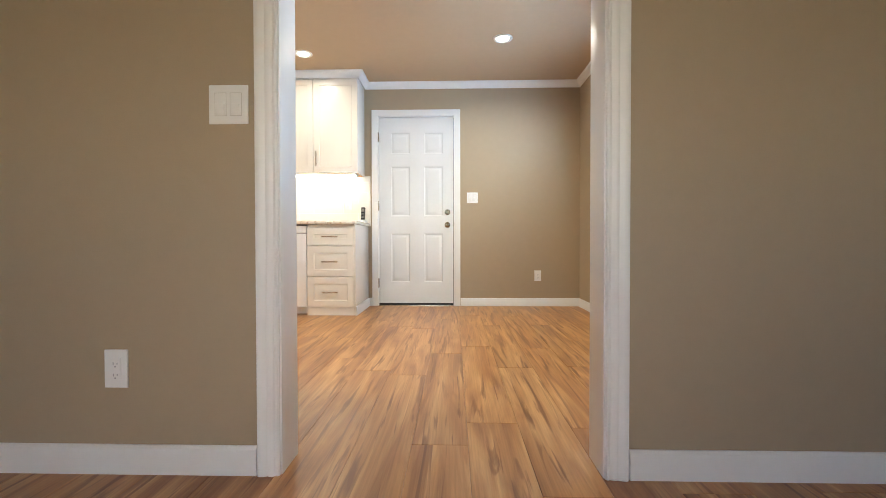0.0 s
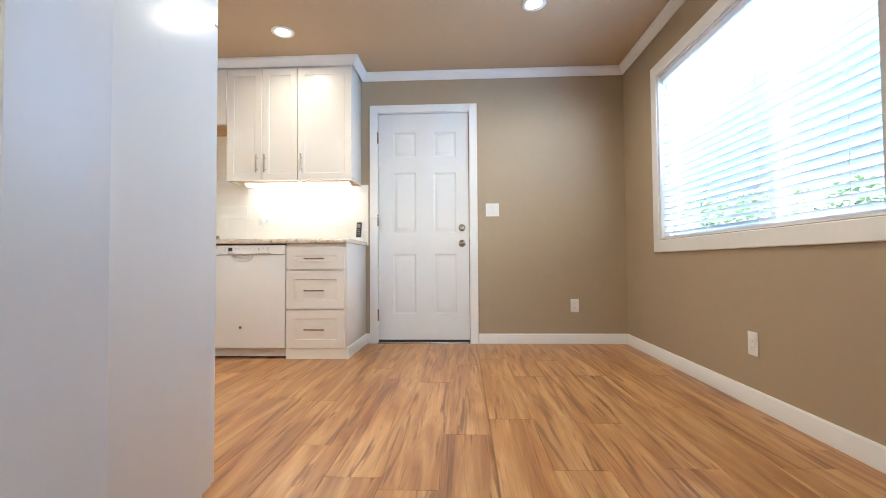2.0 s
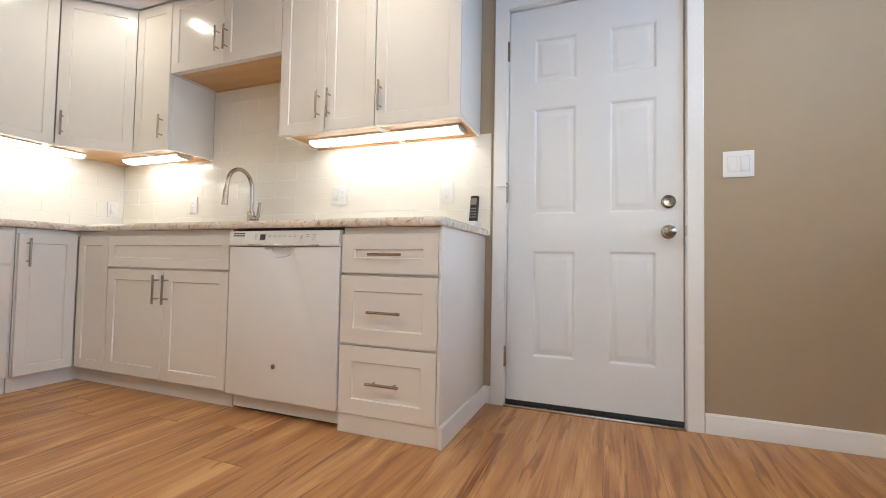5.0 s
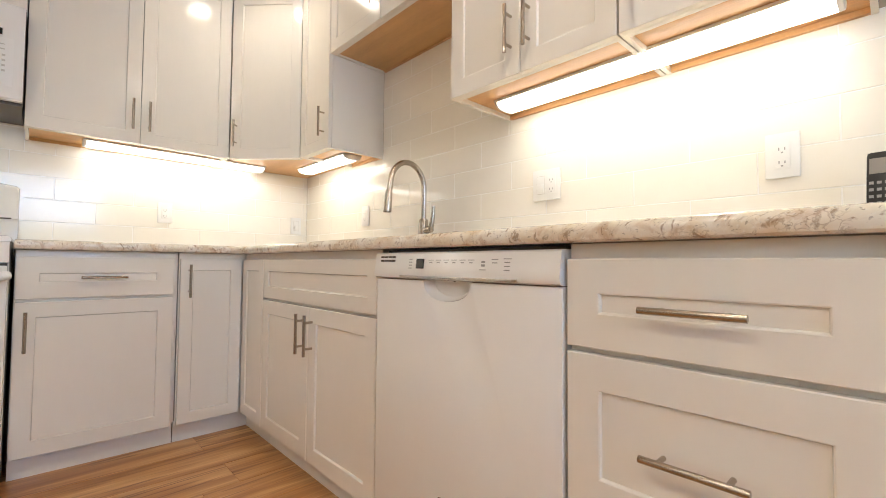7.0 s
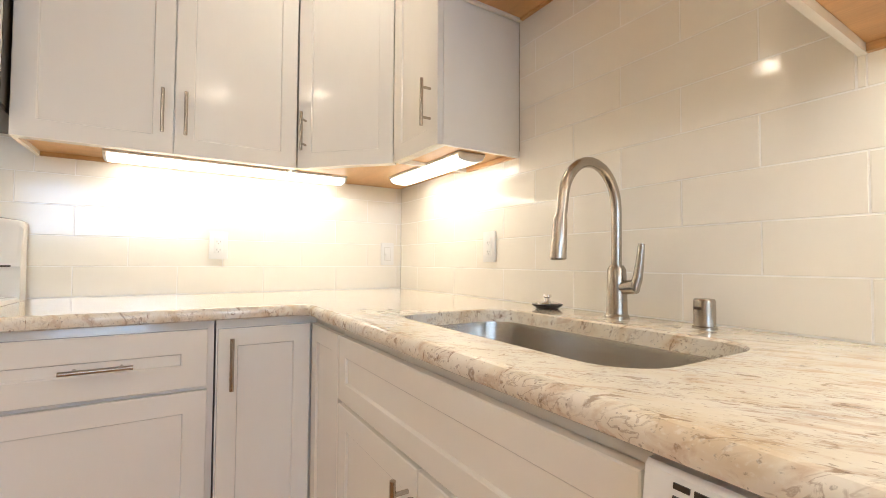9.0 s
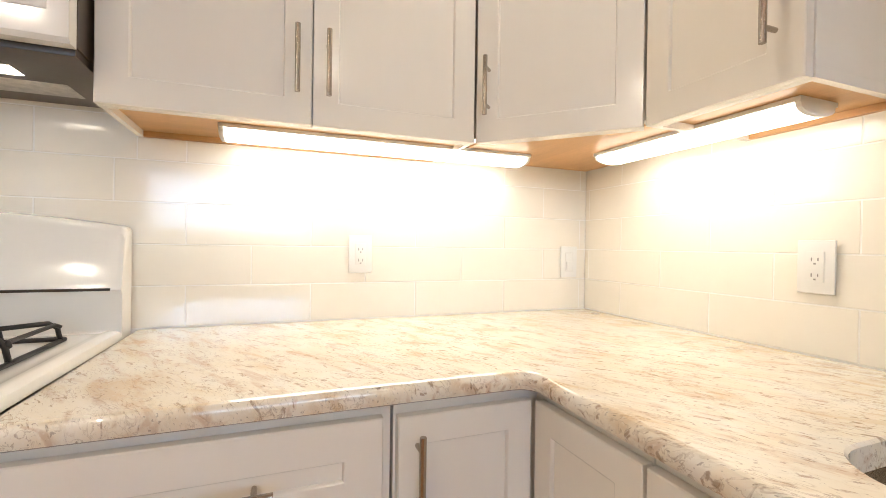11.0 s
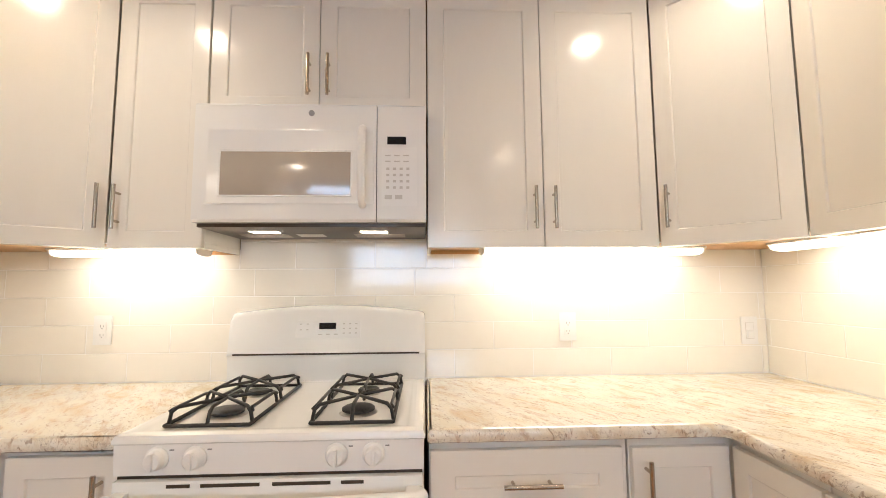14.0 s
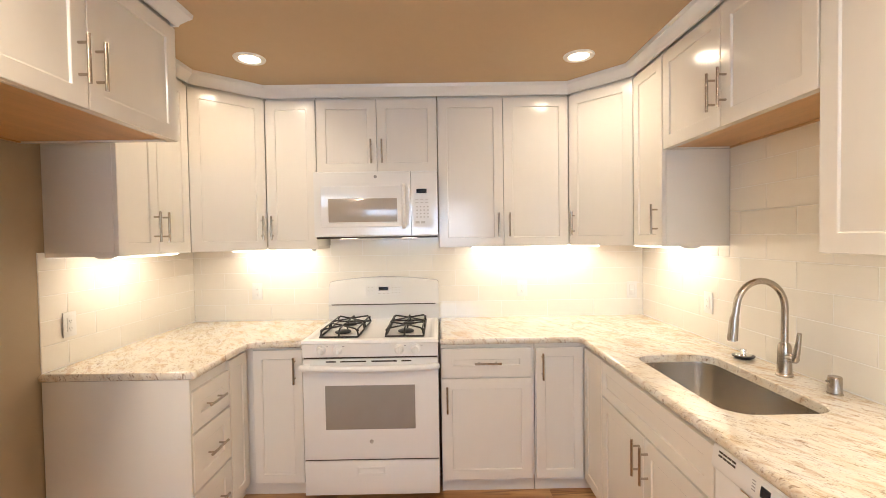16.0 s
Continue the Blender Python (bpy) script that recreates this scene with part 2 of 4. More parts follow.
def thing(name, m, label, category, group="", kind=""):
    ob = new(name)
    ob.empty_display_size = 0.1
    ob.matrix_world = m
    return tagged(ob, label, category, group, kind)


def box(bm, x0, y0, z0, x1, y1, z1, bev=0.0, m=None):
    v = [bm.verts.new((x, y, z)) for x in (x0, x1) for y in (y0, y1) for z in (z0, z1)]
    f = [bm.faces.new([v[i] for i in q]) for q in ((0, 1, 3, 2), (4, 6, 7, 5), (0, 4, 5, 1), (2, 3, 7, 6), (0, 2, 6, 4), (1, 5, 7, 3))]
    if bev:
        e = list({e for g in f for e in g.edges})
        r = bmesh.ops.bevel(bm, geom=e, offset=bev, segments=2, affect="EDGES", profile=0.6)
        v = list({w for g in r["faces"] for w in g.verts})
    if m:
        bmesh.ops.transform(bm, matrix=m, verts=v)
    return bm


def B(*a, **k):
    return box(bmesh.new(), *a, **k)


def loft(bm, loops, cap0=True, cap1=True, closed=True):
    rows = [[bm.verts.new(p) for p in lp] for lp in loops]
    k = len(rows[0])
    for a, b in zip(rows, rows[1:]):
        for i in range(k if closed else k - 1):
            j = (i + 1) % k
            bm.faces.new((a[i], a[j], b[j], b[i]))
    if cap0:
        bm.faces.new(rows[0])
    if cap1:
        bm.faces.new(rows[-1])
    return rows


def rect(x0, z0, x1, z1, y, ins=0.0):
    return [(x0 + ins, y, z0 + ins), (x1 - ins, y, z0 + ins), (x1 - ins, y, z1 - ins), (x0 + ins, y, z1 - ins)]


def panel_front(bm, x0, z0, x1, z1, y=0.0, thick=0.02, rail=0.057, deep=0.007, m=None):
    """A framed front with a sunk flat panel, facing -y."""
    n0 = len(bm.verts)
    loft(bm, [rect(x0, z0, x1, z1, y + thick), rect(x0, z0, x1, z1, y + 0.002), rect(x0, z0, x1, z1, y, 0.002),
              rect(x0, z0, x1, z1, y, rail), rect(x0, z0, x1, z1, y + 0.0015, rail + 0.002), rect(x0, z0, x1, z1, y + deep, rail + 0.004)])
    if m:
        bm.verts.ensure_lookup_table()
        bmesh.ops.transform(bm, matrix=m, verts=bm.verts[n0:])
    return bm


def tube(bm, pts, r, seg=12, cap=True):
    """A round bar along points; r is one radius or one for each point."""
    pts = [Vector(p) for p in pts]
    rs = r if isinstance(r, (list, tuple)) else [r] * len(pts)
    loops, up = [], None
    for i, p in enumerate(pts):
        d = (pts[min(i + 1, len(pts) - 1)] - pts[max(i - 1, 0)]).normalized()
        if up is None:
            up = d.orthogonal().normalized()
        up = (up - d * up.dot(d)).normalized()
        side = d.cross(up)
        loops.append([p + rs[i] * (math.cos(a) * up + math.sin(a) * side) for a in (2 * math.pi * k / seg for k in range(seg))])
    loft(bm, loops, cap, cap)
    return bm


def lathe(bm, prof, seg=24, m=None):
    """Turns a profile of (radius, height) about z."""
    n0 = len(bm.verts)
    loft(bm, [[(r * math.cos(2 * math.pi * k / seg), r * math.sin(2 * math.pi * k / seg), z) for k in range(seg)] for r, z in prof])
    if m:
        bm.verts.ensure_lookup_table()
        bmesh.ops.transform(bm, matrix=m, verts=bm.verts[n0:])
    return bm


def offset_line(pts, d, closed):
    """Moves a plan polyline sideways by d (to its left), with mitred corners."""
    out, k = [], len(pts)
    for i in range(k):
        p = Vector(pts[i])
        a = Vector(pts[i - 1]) if closed or i else None
        b = Vector(pts[(i + 1) % k]) if closed or i < k - 1 else None
        d1 = (p - a).normalized() if a is not None else None
        d2 = (b - p).normalized() if b is not None else None
        d1, d2 = d1 or d2, d2 or d1
        n1, n2 = Vector((-d1.y, d1.x)), Vector((-d2.y, d2.x))
        mit = (n1 + n2) / max(0.2, 1 + n1.dot(n2))
        out.append(p + mit * d)
    return out


def moulding(bm, line, prof):
    """Sweeps a profile of (distance from the wall, height) along a plan polyline; the room is on its left."""
    cols = [offset_line(line, d, False) for d, _ in prof]
    rows = [[bm.verts.new((cols[j][i].x, cols[j][i].y, prof[j][1])) for j in range(len(prof))] for i in range(len(line))]
    k = len(prof)
    for a, b in zip(rows, rows[1:]):
        for j in range(k):
            bm.faces.new((a[j], a[(j + 1) % k], b[(j + 1) % k], b[j]))
    bm.faces.new(rows[0]), bm.faces.new(rows[-1])
    return bm


def fillet(pts, radii, seg=6):
    out, k = [], len(pts)
    for i in range(k):
        p, r = Vector(pts[i]), radii[i]
        if not r:
            out.append(p)
            continue
        u, w = (Vector(pts[i - 1]) - p).normalized(), (Vector(pts[(i + 1) % k]) - p).normalized()
        half = u.angle(w) / 2
        a, c = p + u * r / math.tan(half), p + (u + w).normalized() * r / math.sin(half)
        e = p + w * r / math.tan(half)
        t0 = math.atan2(a.y - c.y, a.x - c.x)
        dt = (math.atan2(e.y - c.y, e.x - c.x) - t0 + math.pi) % (2 * math.pi) - math.pi
        out += [c + r * Vector((math.cos(t0 + dt * s / seg), math.sin(t0 + dt * s / seg))) for s in range(seg + 1)]
    return out


# ---- the room ----
XL, XR, YB, YL, CEIL = -3.336, 1.845, 4.371, 1.195, 2.42   # stove wall, window wall, door wall, left wall, ceiling
NEAR0, NEAR1 = 0.950, 1.075                                # the two faces of the wall with the cased opening
OPEN0, OPEN1, OPEN_H = -0.022, 0.929, 2.06                 # the cased opening
DOOR0, DOOR1, DOOR_H = -0.33, 0.487, 2.055                 # the outside door
WIN0, WIN1, WINB, WINT = 1.70, 3.70, 0.866, 2.045          # the window


def wall(name, boxes, label):
    bm = bmesh.new()
    for b in boxes:
        box(bm, *b)
    return tagged(part(name, bm, PAINT), label, "wall", kind="structure")


wall("wall_back", [(XL - 0.12, YB, 0, DOOR0 - 0.02, YB + 0.14, CEIL), (DOOR1 + 0.02, YB, 0, XR + 0.14, YB + 0.14, CEIL),
                   (DOOR0 - 0.02, YB, DOOR_H + 0.02, DOOR1 + 0.02, YB + 0.14, CEIL)], "taupe painted wall with the outside door")
wall("wall_window", [(XR, -2.6, 0, XR + 0.14, WIN0, CEIL), (XR, WIN1, 0, XR + 0.14, YB, CEIL), (XR, WIN0, 0, XR + 0.14, WIN1, WINB),
                     (XR, WIN0, WINT, XR + 0.14, WIN1, CEIL)], "taupe painted wall round the wide window")
wall("wall_stove", [(XL - 0.12, YL - 0.12, 0, XL, YB, CEIL)], "taupe painted wall behind the gas range")
wall("wall_left", [(XL, YL - 0.12, 0, -1.2, YL, CEIL)], "taupe painted wall of the refrigerator alcove")
wall("wall_near", [(-2.7, NEAR0, 0, OPEN0 - 0.02, NEAR1, CEIL), (OPEN1 + 0.02, NEAR0, 0, XR, NEAR1, CEIL),
                   (OPEN0 - 0.02, NEAR0, OPEN_H + 0.02, OPEN1 + 0.02, NEAR1, CEIL)], "taupe painted wall with a wide cased opening")
# the opening in this unseen wall is added to light the front room
wall("wall_front_room_back", [(-2.84, -2.74, 0, -0.3, -2.6, CEIL), (1.5, -2.74, 0, XR + 0.14, -2.6, CEIL),
                              (-0.3, -2.74, 0, 1.5, -2.6, 0.9), (-0.3, -2.74, 2.15, 1.5, -2.6, CEIL)], "taupe painted wall of the front room")
wall("wall_front_room_side", [(-2.84, -2.6, 0, -2.7, YL - 0.12, CEIL)], "taupe painted side wall of the front room")
tagged(part("ceiling", B(-3.5, -2.8, CEIL, 2.05, 4.6, CEIL + 0.1), CEILING), "tan painted ceiling", "ceiling", kind="structure")
floor = tagged(part("floor", box(B(-2.84, -2.74, -0.06, XR + 0.14, YL - 0.12, -0.009), -3.456, YL - 0.12, -0.06, XR + 0.14, YB + 0.14, -0.009), UNDERLAY), "glossy laminate plank floor with dark-streaked maple print", "floor", kind="structure")

# mouldings
CROWN = [(0, 2.352), (0.009, 2.352), (0.013, 2.364), (0.034, 2.388), (0.046, 2.400), (0.050, 2.419), (0, 2.419)]
BASE = [(0, 0), (0.014, 0), (0.014, 0.064), (0.011, 0.072), (0.011, 0.078), (0.006, 0.086), (0, 0.086)]
UF, UX, ULY = 4.033, -3.03, 1.525      # fronts of the wall cabinets: sink wall, stove wall, left wall
tagged(part("crown_moulding", moulding(bmesh.new(), [(XR, NEAR1), (XR, YB), (-0.47, YB), (-0.47, UF), (-2.735, UF), (UX, 3.755), (UX, 1.845),
            (-2.745, ULY), (-2.10, ULY), (-2.10, 1.858), (-1.19, 1.858), (-1.19, 1.75), (-0.275, 1.75), (-0.275, NEAR1)], CROWN), TRIM),
       "white painted crown moulding along walls and cabinets", "moulding", kind="structure")
bb = moulding(bmesh.new(), [(XR, NEAR1), (XR, YB), (DOOR1 + 0.075, YB)], BASE)
tagged(part("baseboard", bb, TRIM), "white painted baseboard round the dining corner", "baseboard", kind="structure")
bb = moulding(bmesh.new(), [(DOOR0 - 0.075, YB), (-0.441, YB), (-0.441, 3.735)], BASE)
tagged(part("baseboard", bb, TRIM), "white painted baseboard wrapping the cabinet end", "baseboard", kind="structure")
bb = moulding(bmesh.new(), [(-2.7, -2.6), (-2.7, NEAR0)], BASE)
tagged(part("baseboard", bb, TRIM), "white painted baseboard of the front room side wall", "baseboard", kind="structure")
for a, b in ((OPEN0 - 0.075, -2.7), (XR, OPEN1 + 0.075)):
    tagged(part("baseboard", moulding(bmesh.new(), [(a, NEAR0), (b, NEAR0)], BASE), TRIM), "white painted baseboard beside the cased opening", "baseboard", kind="structure")
tagged(part("baseboard", moulding(bmesh.new(), [(OPEN1 + 0.075, NEAR1), (XR, NEAR1)], BASE), TRIM), "white painted baseboard on the kitchen side of the opening", "baseboard", kind="structure")

# cased opening: flat jamb liners and fluted casings on both faces
opening = thing("door_1", pose(0, 0, 0), "white painted casing of the wide doorless opening", "door frame", kind="structure")
for x0, x1 in ((OPEN0 - 0.02, OPEN0), (OPEN1, OPEN1 + 0.02)):
    part("jamb", B(x0, NEAR0 - 0.003, 0, x1, NEAR1 + 0.003, OPEN_H, 0.001), TRIM, opening)
part("head_jamb", B(OPEN0 - 0.02, NEAR0 - 0.003, OPEN_H, OPEN1 + 0.02, NEAR1 + 0.003, OPEN_H + 0.02, 0.001), TRIM, opening)
CASE = [(0.005, 0), (0.005, 0.010), (0.010, 0.014), (0.018, 0.012), (0.024, 0.016), (0.034, 0.0165), (0.040, 0.014), (0.052, 0.018), (0.064, 0.019), (0.070, 0.016), (0.072, 0)]


FLAT = [(0.004, 0), (0.004, 0.013), (0.007, 0.016), (0.069, 0.016), (0.072, 0.013), (0.072, 0)]


def casing(parent, a0, a1, top, face, sign, axis="x", bottom=0.0, sill=False, width=1.0, name="casing", CASE=CASE):
    """Profiled casing legs and head round an opening from a0 to a1 along a wall face; sign: the way it stands proud."""
    def put(d, h, z):
        return (d, face + sign * h, z) if axis == "x" else (face + sign * h, d, z)
    for side, a in ((-1, a0), (1, a1)):
        bm = bmesh.new()
        loft(bm, [[put(a + side * d * width, h, (bottom - d * width) if sill else bottom) for d, h in CASE],
                  [put(a + side * d * width, h, top + d * width) for d, h in CASE]])
        part(name, bm, TRIM, parent)
    bm = bmesh.new()
    loft(bm, [[put(a0 - d * width, h, top + d * width) for d, h in CASE], [put(a1 + d * width, h, top + d * width) for d, h in CASE]])
    part(name, bm, TRIM, parent)
    if sill:
        bm = bmesh.new()
        loft(bm, [[put(a0 - d * width, h, bottom - d * width) for d, h in CASE], [put(a1 + d * width, h, bottom - d * width) for d, h in CASE]])
        part(name, bm, TRIM, parent)


casing(opening, OPEN0, OPEN1, OPEN_H, NEAR0, -1)
casing(opening, OPEN0, OPEN1, OPEN_H, NEAR1, 1)

# outside door: six moulded panels, hinges, deadbolt and knob
door = thing("door_2", pose(0, 0, 0), "closed white six-panel steel entry door with satin knobs", "door", kind="structure")
DY = YB + 0.012
bm = bmesh.new()
xs = [DOOR0 + 0.004, -0.198, 0.012, 0.165, 0.372, DOOR1 - 0.005]
zs = [0.024, 0.255, 0.79, 0.975, 1.52, 1.655, 1.885, DOOR_H - 0.005]
for i in range(5):
    for j in range(7):
        if i % 2 and j % 2:
            a = (xs[i], zs[j], xs[i + 1], zs[j + 1])
            loft(bm, [rect(*a, DY), rect(*a, DY + 0.002, 0.004), rect(*a, DY + 0.009, 0.013), rect(*a, DY + 0.009, 0.022), rect(*a, DY + 0.003, 0.034), rect(*a, DY + 0.002, 0.05)], cap0=False)
        else:
            bm.faces.new([bm.verts.new(p) for p in rect(xs[i], zs[j], xs[i + 1], zs[j + 1], DY)])
bmesh.ops.remove_doubles(bm, verts=bm.verts, dist=0.0005)
rim = [e for e in bm.edges if e.is_boundary]
ex = bmesh.ops.extrude_edge_only(bm, edges=rim)
bmesh.ops.translate(bm, vec=(0, 0.042, 0), verts=[v for v in ex["geom"] if isinstance(v, bmesh.types.BMVert)])
slab = part("slab", bm, DOOR_PAINT, door)
# black sheet behind the whole slab, so the gap round it looks shaded
part("gap_shade_sheet", B(DOOR0 + 0.0005, DY + 0.045, 0.026, DOOR1 - 0.0005, DY + 0.055, DOOR_H - 0.0005), RUBBER, door, "black sheet behind the slab for the shade of the gap round it")
for x0, x1 in ((DOOR0 - 0.02, DOOR0), (DOOR1, DOOR1 + 0.02)):
    part("jamb", B(x0, YB - 0.004, 0, x1, YB + 0.14, DOOR_H + 0.0, 0.001), TRIM, door)
part("head_jamb", B(DOOR0 - 0.02, YB - 0.004, DOOR_H, DOOR1 + 0.02, YB + 0.14, DOOR_H + 0.02, 0.001), TRIM, door)
casing(door, DOOR0, DOOR1, DOOR_H, YB, -1, CASE=FLAT)
part("threshold", B(DOOR0, YB - 0.03, 0, DOOR1, YB + 0.12, 0.012, 0.003), STEEL, door, "thin metal threshold")
part("door_sweep", B(DOOR0 + 0.002, DY - 0.004, 0.013, DOOR1 - 0.002, DY + 0.03, 0.030), RUBBER, door, "black rubber door sweep")
for z in (0.25, 1.09, 1.835):
    bm = B(DOOR0 - 0.012, YB - 0.007, z - 0.05, DOOR0 + 0.006, YB + 0.002, z + 0.05, 0.001)
    tube(bm, [(DOOR0 - 0.003, YB - 0.008, z - 0.052), (DOOR0 - 0.003, YB - 0.008, z + 0.052)], 0.006, 10)
    part("hinge", bm, NICKEL, door, "satin nickel hinge")
for z, prof, nm in ((1.02, [(0.0, 0), (0.031, 0), (0.031, 0.008), (0.024, 0.014), (0.022, 0.022), (0.0, 0.024)], "deadbolt"),
                    (0.881, [(0.0, 0), (0.032, 0), (0.032, 0.006), (0.013, 0.012), (0.012, 0.028), (0.024, 0.036), (0.029, 0.048), (0.027, 0.06), (0.016, 0.066), (0.0, 0.067)], "door_knob")):
    part(nm, lathe(bmesh.new(), prof, 24, pose(0.42, DY, z, 90)), KNOB, door, "satin nickel " + nm.replace("_", " "))
bm = tube(bmesh.new(), [(DOOR0 - 0.02, YB - 0.02, 1.12), (DOOR0 - 0.045, YB - 0.035, 1.121), (DOOR0 + 0.01, YB - 0.045, 1.122)], 0.004, 8)
part("door_stop", bm, PLASTIC, door, "white hinge-pin door stop")
part("strike", B(DOOR1 + 0.001, YB - 0.006, 0.86, DOOR1 + 0.012, YB + 0.002, 0.91, 0.001), NICKEL, door, "nickel strike plate")

# window with blind
win = thing("window_1", pose(0, 0, 0), "wide white sliding window with a lowered horizontal blind", "window", kind="structure")
casing(win, WIN0, WIN1, WINT, XR, -1, axis="y", bottom=WINB, sill=True, width=1.25, CASE=FLAT)
for q in ((XR - 0.002, WIN0 + 0.008, WINB, XR + 0.14, WIN1 - 0.008, WINB + 0.008), (XR - 0.002, WIN0 + 0.008, WINT - 0.008, XR + 0.14, WIN1 - 0.008, WINT),
          (XR - 0.002, WIN0, WINB, XR + 0.14, WIN0 + 0.008, WINT), (XR - 0.002, WIN1 - 0.008, WINB, XR + 0.14, WIN1, WINT)):
    part("window_liner", B(*q), TRIM, win)
FX = XR + 0.085
for y0, y1, off in ((WIN0 + 0.009, 2.715, 0.034), (2.685, WIN1 - 0.009, 0.0)):
    bm = bmesh.new()
    for q in ((y0, WINB + 0.009, y1, WINB + 0.045), (y0, WINT - 0.045, y1, WINT - 0.009), (y0, WINB + 0.045, y0 + 0.04, WINT - 0.045), (y1 - 0.04, WINB + 0.045, y1, WINT - 0.045)):
        box(bm, FX + off, q[0], q[1], FX + off + 0.012 + 0.02, q[2], q[3], 0.002)
    sash = part("window_frame", bm, PLASTIC, win)
    g = part("pane", B(FX + off + 0.014, y0 + 0.04, WINB + 0.045, FX + off + 0.018, y1 - 0.04, WINT - 0.045), GLASS, sash)
    g.visible_shadow = False

blind = thing("window_blind", pose(0, 0, 0), "lowered white two-inch horizontal window blind", "blind")
part("head_rail", B(XR + 0.012, WIN0 + 0.01, WINT - 0.05, XR + 0.065, WIN1 - 0.01, WINT - 0.009, 0.002), SLAT, blind)
part("bottom_rail", B(XR + 0.016, WIN0 + 0.012, WINB + 0.009, XR + 0.062, WIN1 - 0.012, WINB + 0.022, 0.004), SLAT, blind)
bm = bmesh.new()
curve = [(-0.025, -0.0012), (-0.012, 0.0012), (0.0, 0.002), (0.012, 0.0012), (0.025, -0.0012)]
outline = [(a, b + 0.0014) for a, b in curve] + [(a, b - 0.0014) for a, b in curve[::-1]]
loft(bm, [[(a, y, b) for a, b in outline] for y in (WIN0 + 0.014, WIN1 - 0.014)])
slat_mesh = link_mesh("slat", bm, SLAT)
z = WINB + 0.045
while z < WINT - 0.06:
    shared("slat", slat_mesh, blind, pose(XR + 0.039, 0, z, 0, SLAT_TILT, 0))
    z += 0.0425
for y in (WIN0 + 0.12, 2.2, 2.70, 3.15, WIN1 - 0.10):
    bm = bmesh.new()
    for x in (XR + 0.014, XR + 0.064):
        tube(bm, [(x, y, WINB + 0.02), (x, y, WINT - 0.04)], 0.0012, 6)
    part("ladder_cord", bm, SLAT, blind)
part("wand", tube(bmesh.new(), [(XR + 0.006, WIN1 - 0.06, WINT - 0.05), (XR + 0.004, WIN1 - 0.06, 1.22)], 0.004, 8), PLASTIC, blind, "clear tilt wand")

# unseen window behind the camera, added to let daylight into the front room
win2 = thing("added_window", pose(0, 0, 0), "unseen white framed window added to light the front room", "window", kind="structure")
bm = bmesh.new()
for q in ((-0.3, 0.9, 1.5, 0.95), (-0.3, 2.1, 1.5, 2.15), (-0.3, 0.95, -0.25, 2.1), (1.45, 0.95, 1.5, 2.1), (0.575, 0.95, 0.625, 2.1)):
    box(bm, q[0], -2.71, q[1], q[2], -2.65, q[3], 0.002)
part("window_frame", bm, PLASTIC, win2)

# ---- cabinets ----
def handle_mesh(length=0.15, post=0.096):
    """A bar pull along z, its door face at y = 0, standing out to -y."""
    bm = tube(bmesh.new(), [(0, -0.032, -length / 2), (0, -0.032, length / 2)], 0.006, 12)
    for z in (-post / 2, post / 2):
        tube(bm, [(0, 0.0, z), (0, -0.032, z)], 0.0045, 8)
    return link_mesh("handle", bm, NICKEL)


HANDLE = handle_mesh()
TOP, COUNTER_Z = 0.865, 0.90
FY, FXS, FYL = 3.735, -2.702, 1.842    # fronts of the base cabinets: sink wall, stove wall, left wall
SINK_WALL = pose(0, FY, 0)
STOVE_WALL = pose(FXS, 0, 0, 0, 0, 90)
LEFT_WALL = pose(0, FYL, 0, 0, 0, 180)


def front(cab, name, x0, z0, x1, z1, pull=None, rail=0.057, y=0.0):
    """A framed door or drawer front with its pull; pull: (x, z, upright)."""
    if name == "drawer":
        rail = 0.063
    d = part(name, panel_front(bmesh.new(), x0, z0, x1, z1, y, rail=rail), LACQUER, cab)
    if pull:
        x, z, up = pull
        shared("handle", HANDLE, d, pose(x, y, z, 0, 0 if up else 90, 0))
    return d


def base_cabinet(m, w, label, fronts, toe=0.05, depth=0.61, open_top=False):
    cab = thing("base_cabinet", m, label, "cabinet", "base cabinets")
    bm = B(0.001, 0.021, 0.10, w - 0.001, depth, 0.60 if open_top else TOP - 0.002, 0.001)
    if open_top:
        for nm, q in (("front_panel", (0.001, 0.021, w - 0.001, 0.040)), ("side_panel", (0.001, 0.040, 0.017, depth)), ("side_panel", (w - 0.017, 0.040, w - 0.001, depth))):
            part(nm, B(q[0], q[1], 0.60, q[2], q[3], TOP - 0.002), LACQUER, cab)
    part("body", bm, LACQUER, cab)
    part("toe_kick", B(0.001, toe, 0.0, w - 0.001, toe + 0.016, 0.10), LACQUER, cab)
    for f in fronts:
        front(cab, *f)
    return cab


G = 0.0035
# sink wall, facing the room
w = 0.452
rb = base_cabinet(SINK_WALL @ pose(-0.905, 0, 0), w, "white three-drawer base cabinet with bar pulls beside the outside door",
             [("drawer", G, 0.669, w - G, 0.834, (w / 2, 0.749, False)), ("drawer", G, 0.372, w - G, 0.658, (w / 2, 0.511, False)),
              ("drawer", G, 0.080, w - G, 0.364, (w / 2, 0.222, False))], toe=0.008)
part("end_panel", B(w - 0.0005, 0.004, 0.0, w + 0.0115, 0.63, TOP - 0.001, 0.001), LACQUER, rb)
w = 0.895
base_cabinet(SINK_WALL @ pose(-2.435, 0, 0), w, "white two-door sink base cabinet with a false drawer front",
             [("drawer_front", G, 0.665, w - G, 0.835, None, 0.05), ("door", G, 0.088, w / 2 - 0.002, 0.655, (w / 2 - 0.035, 0.555, True)),
              ("door", w / 2 + 0.002, 0.088, w - G, 0.655, (w / 2 + 0.035, 0.555, True))], open_top=True)
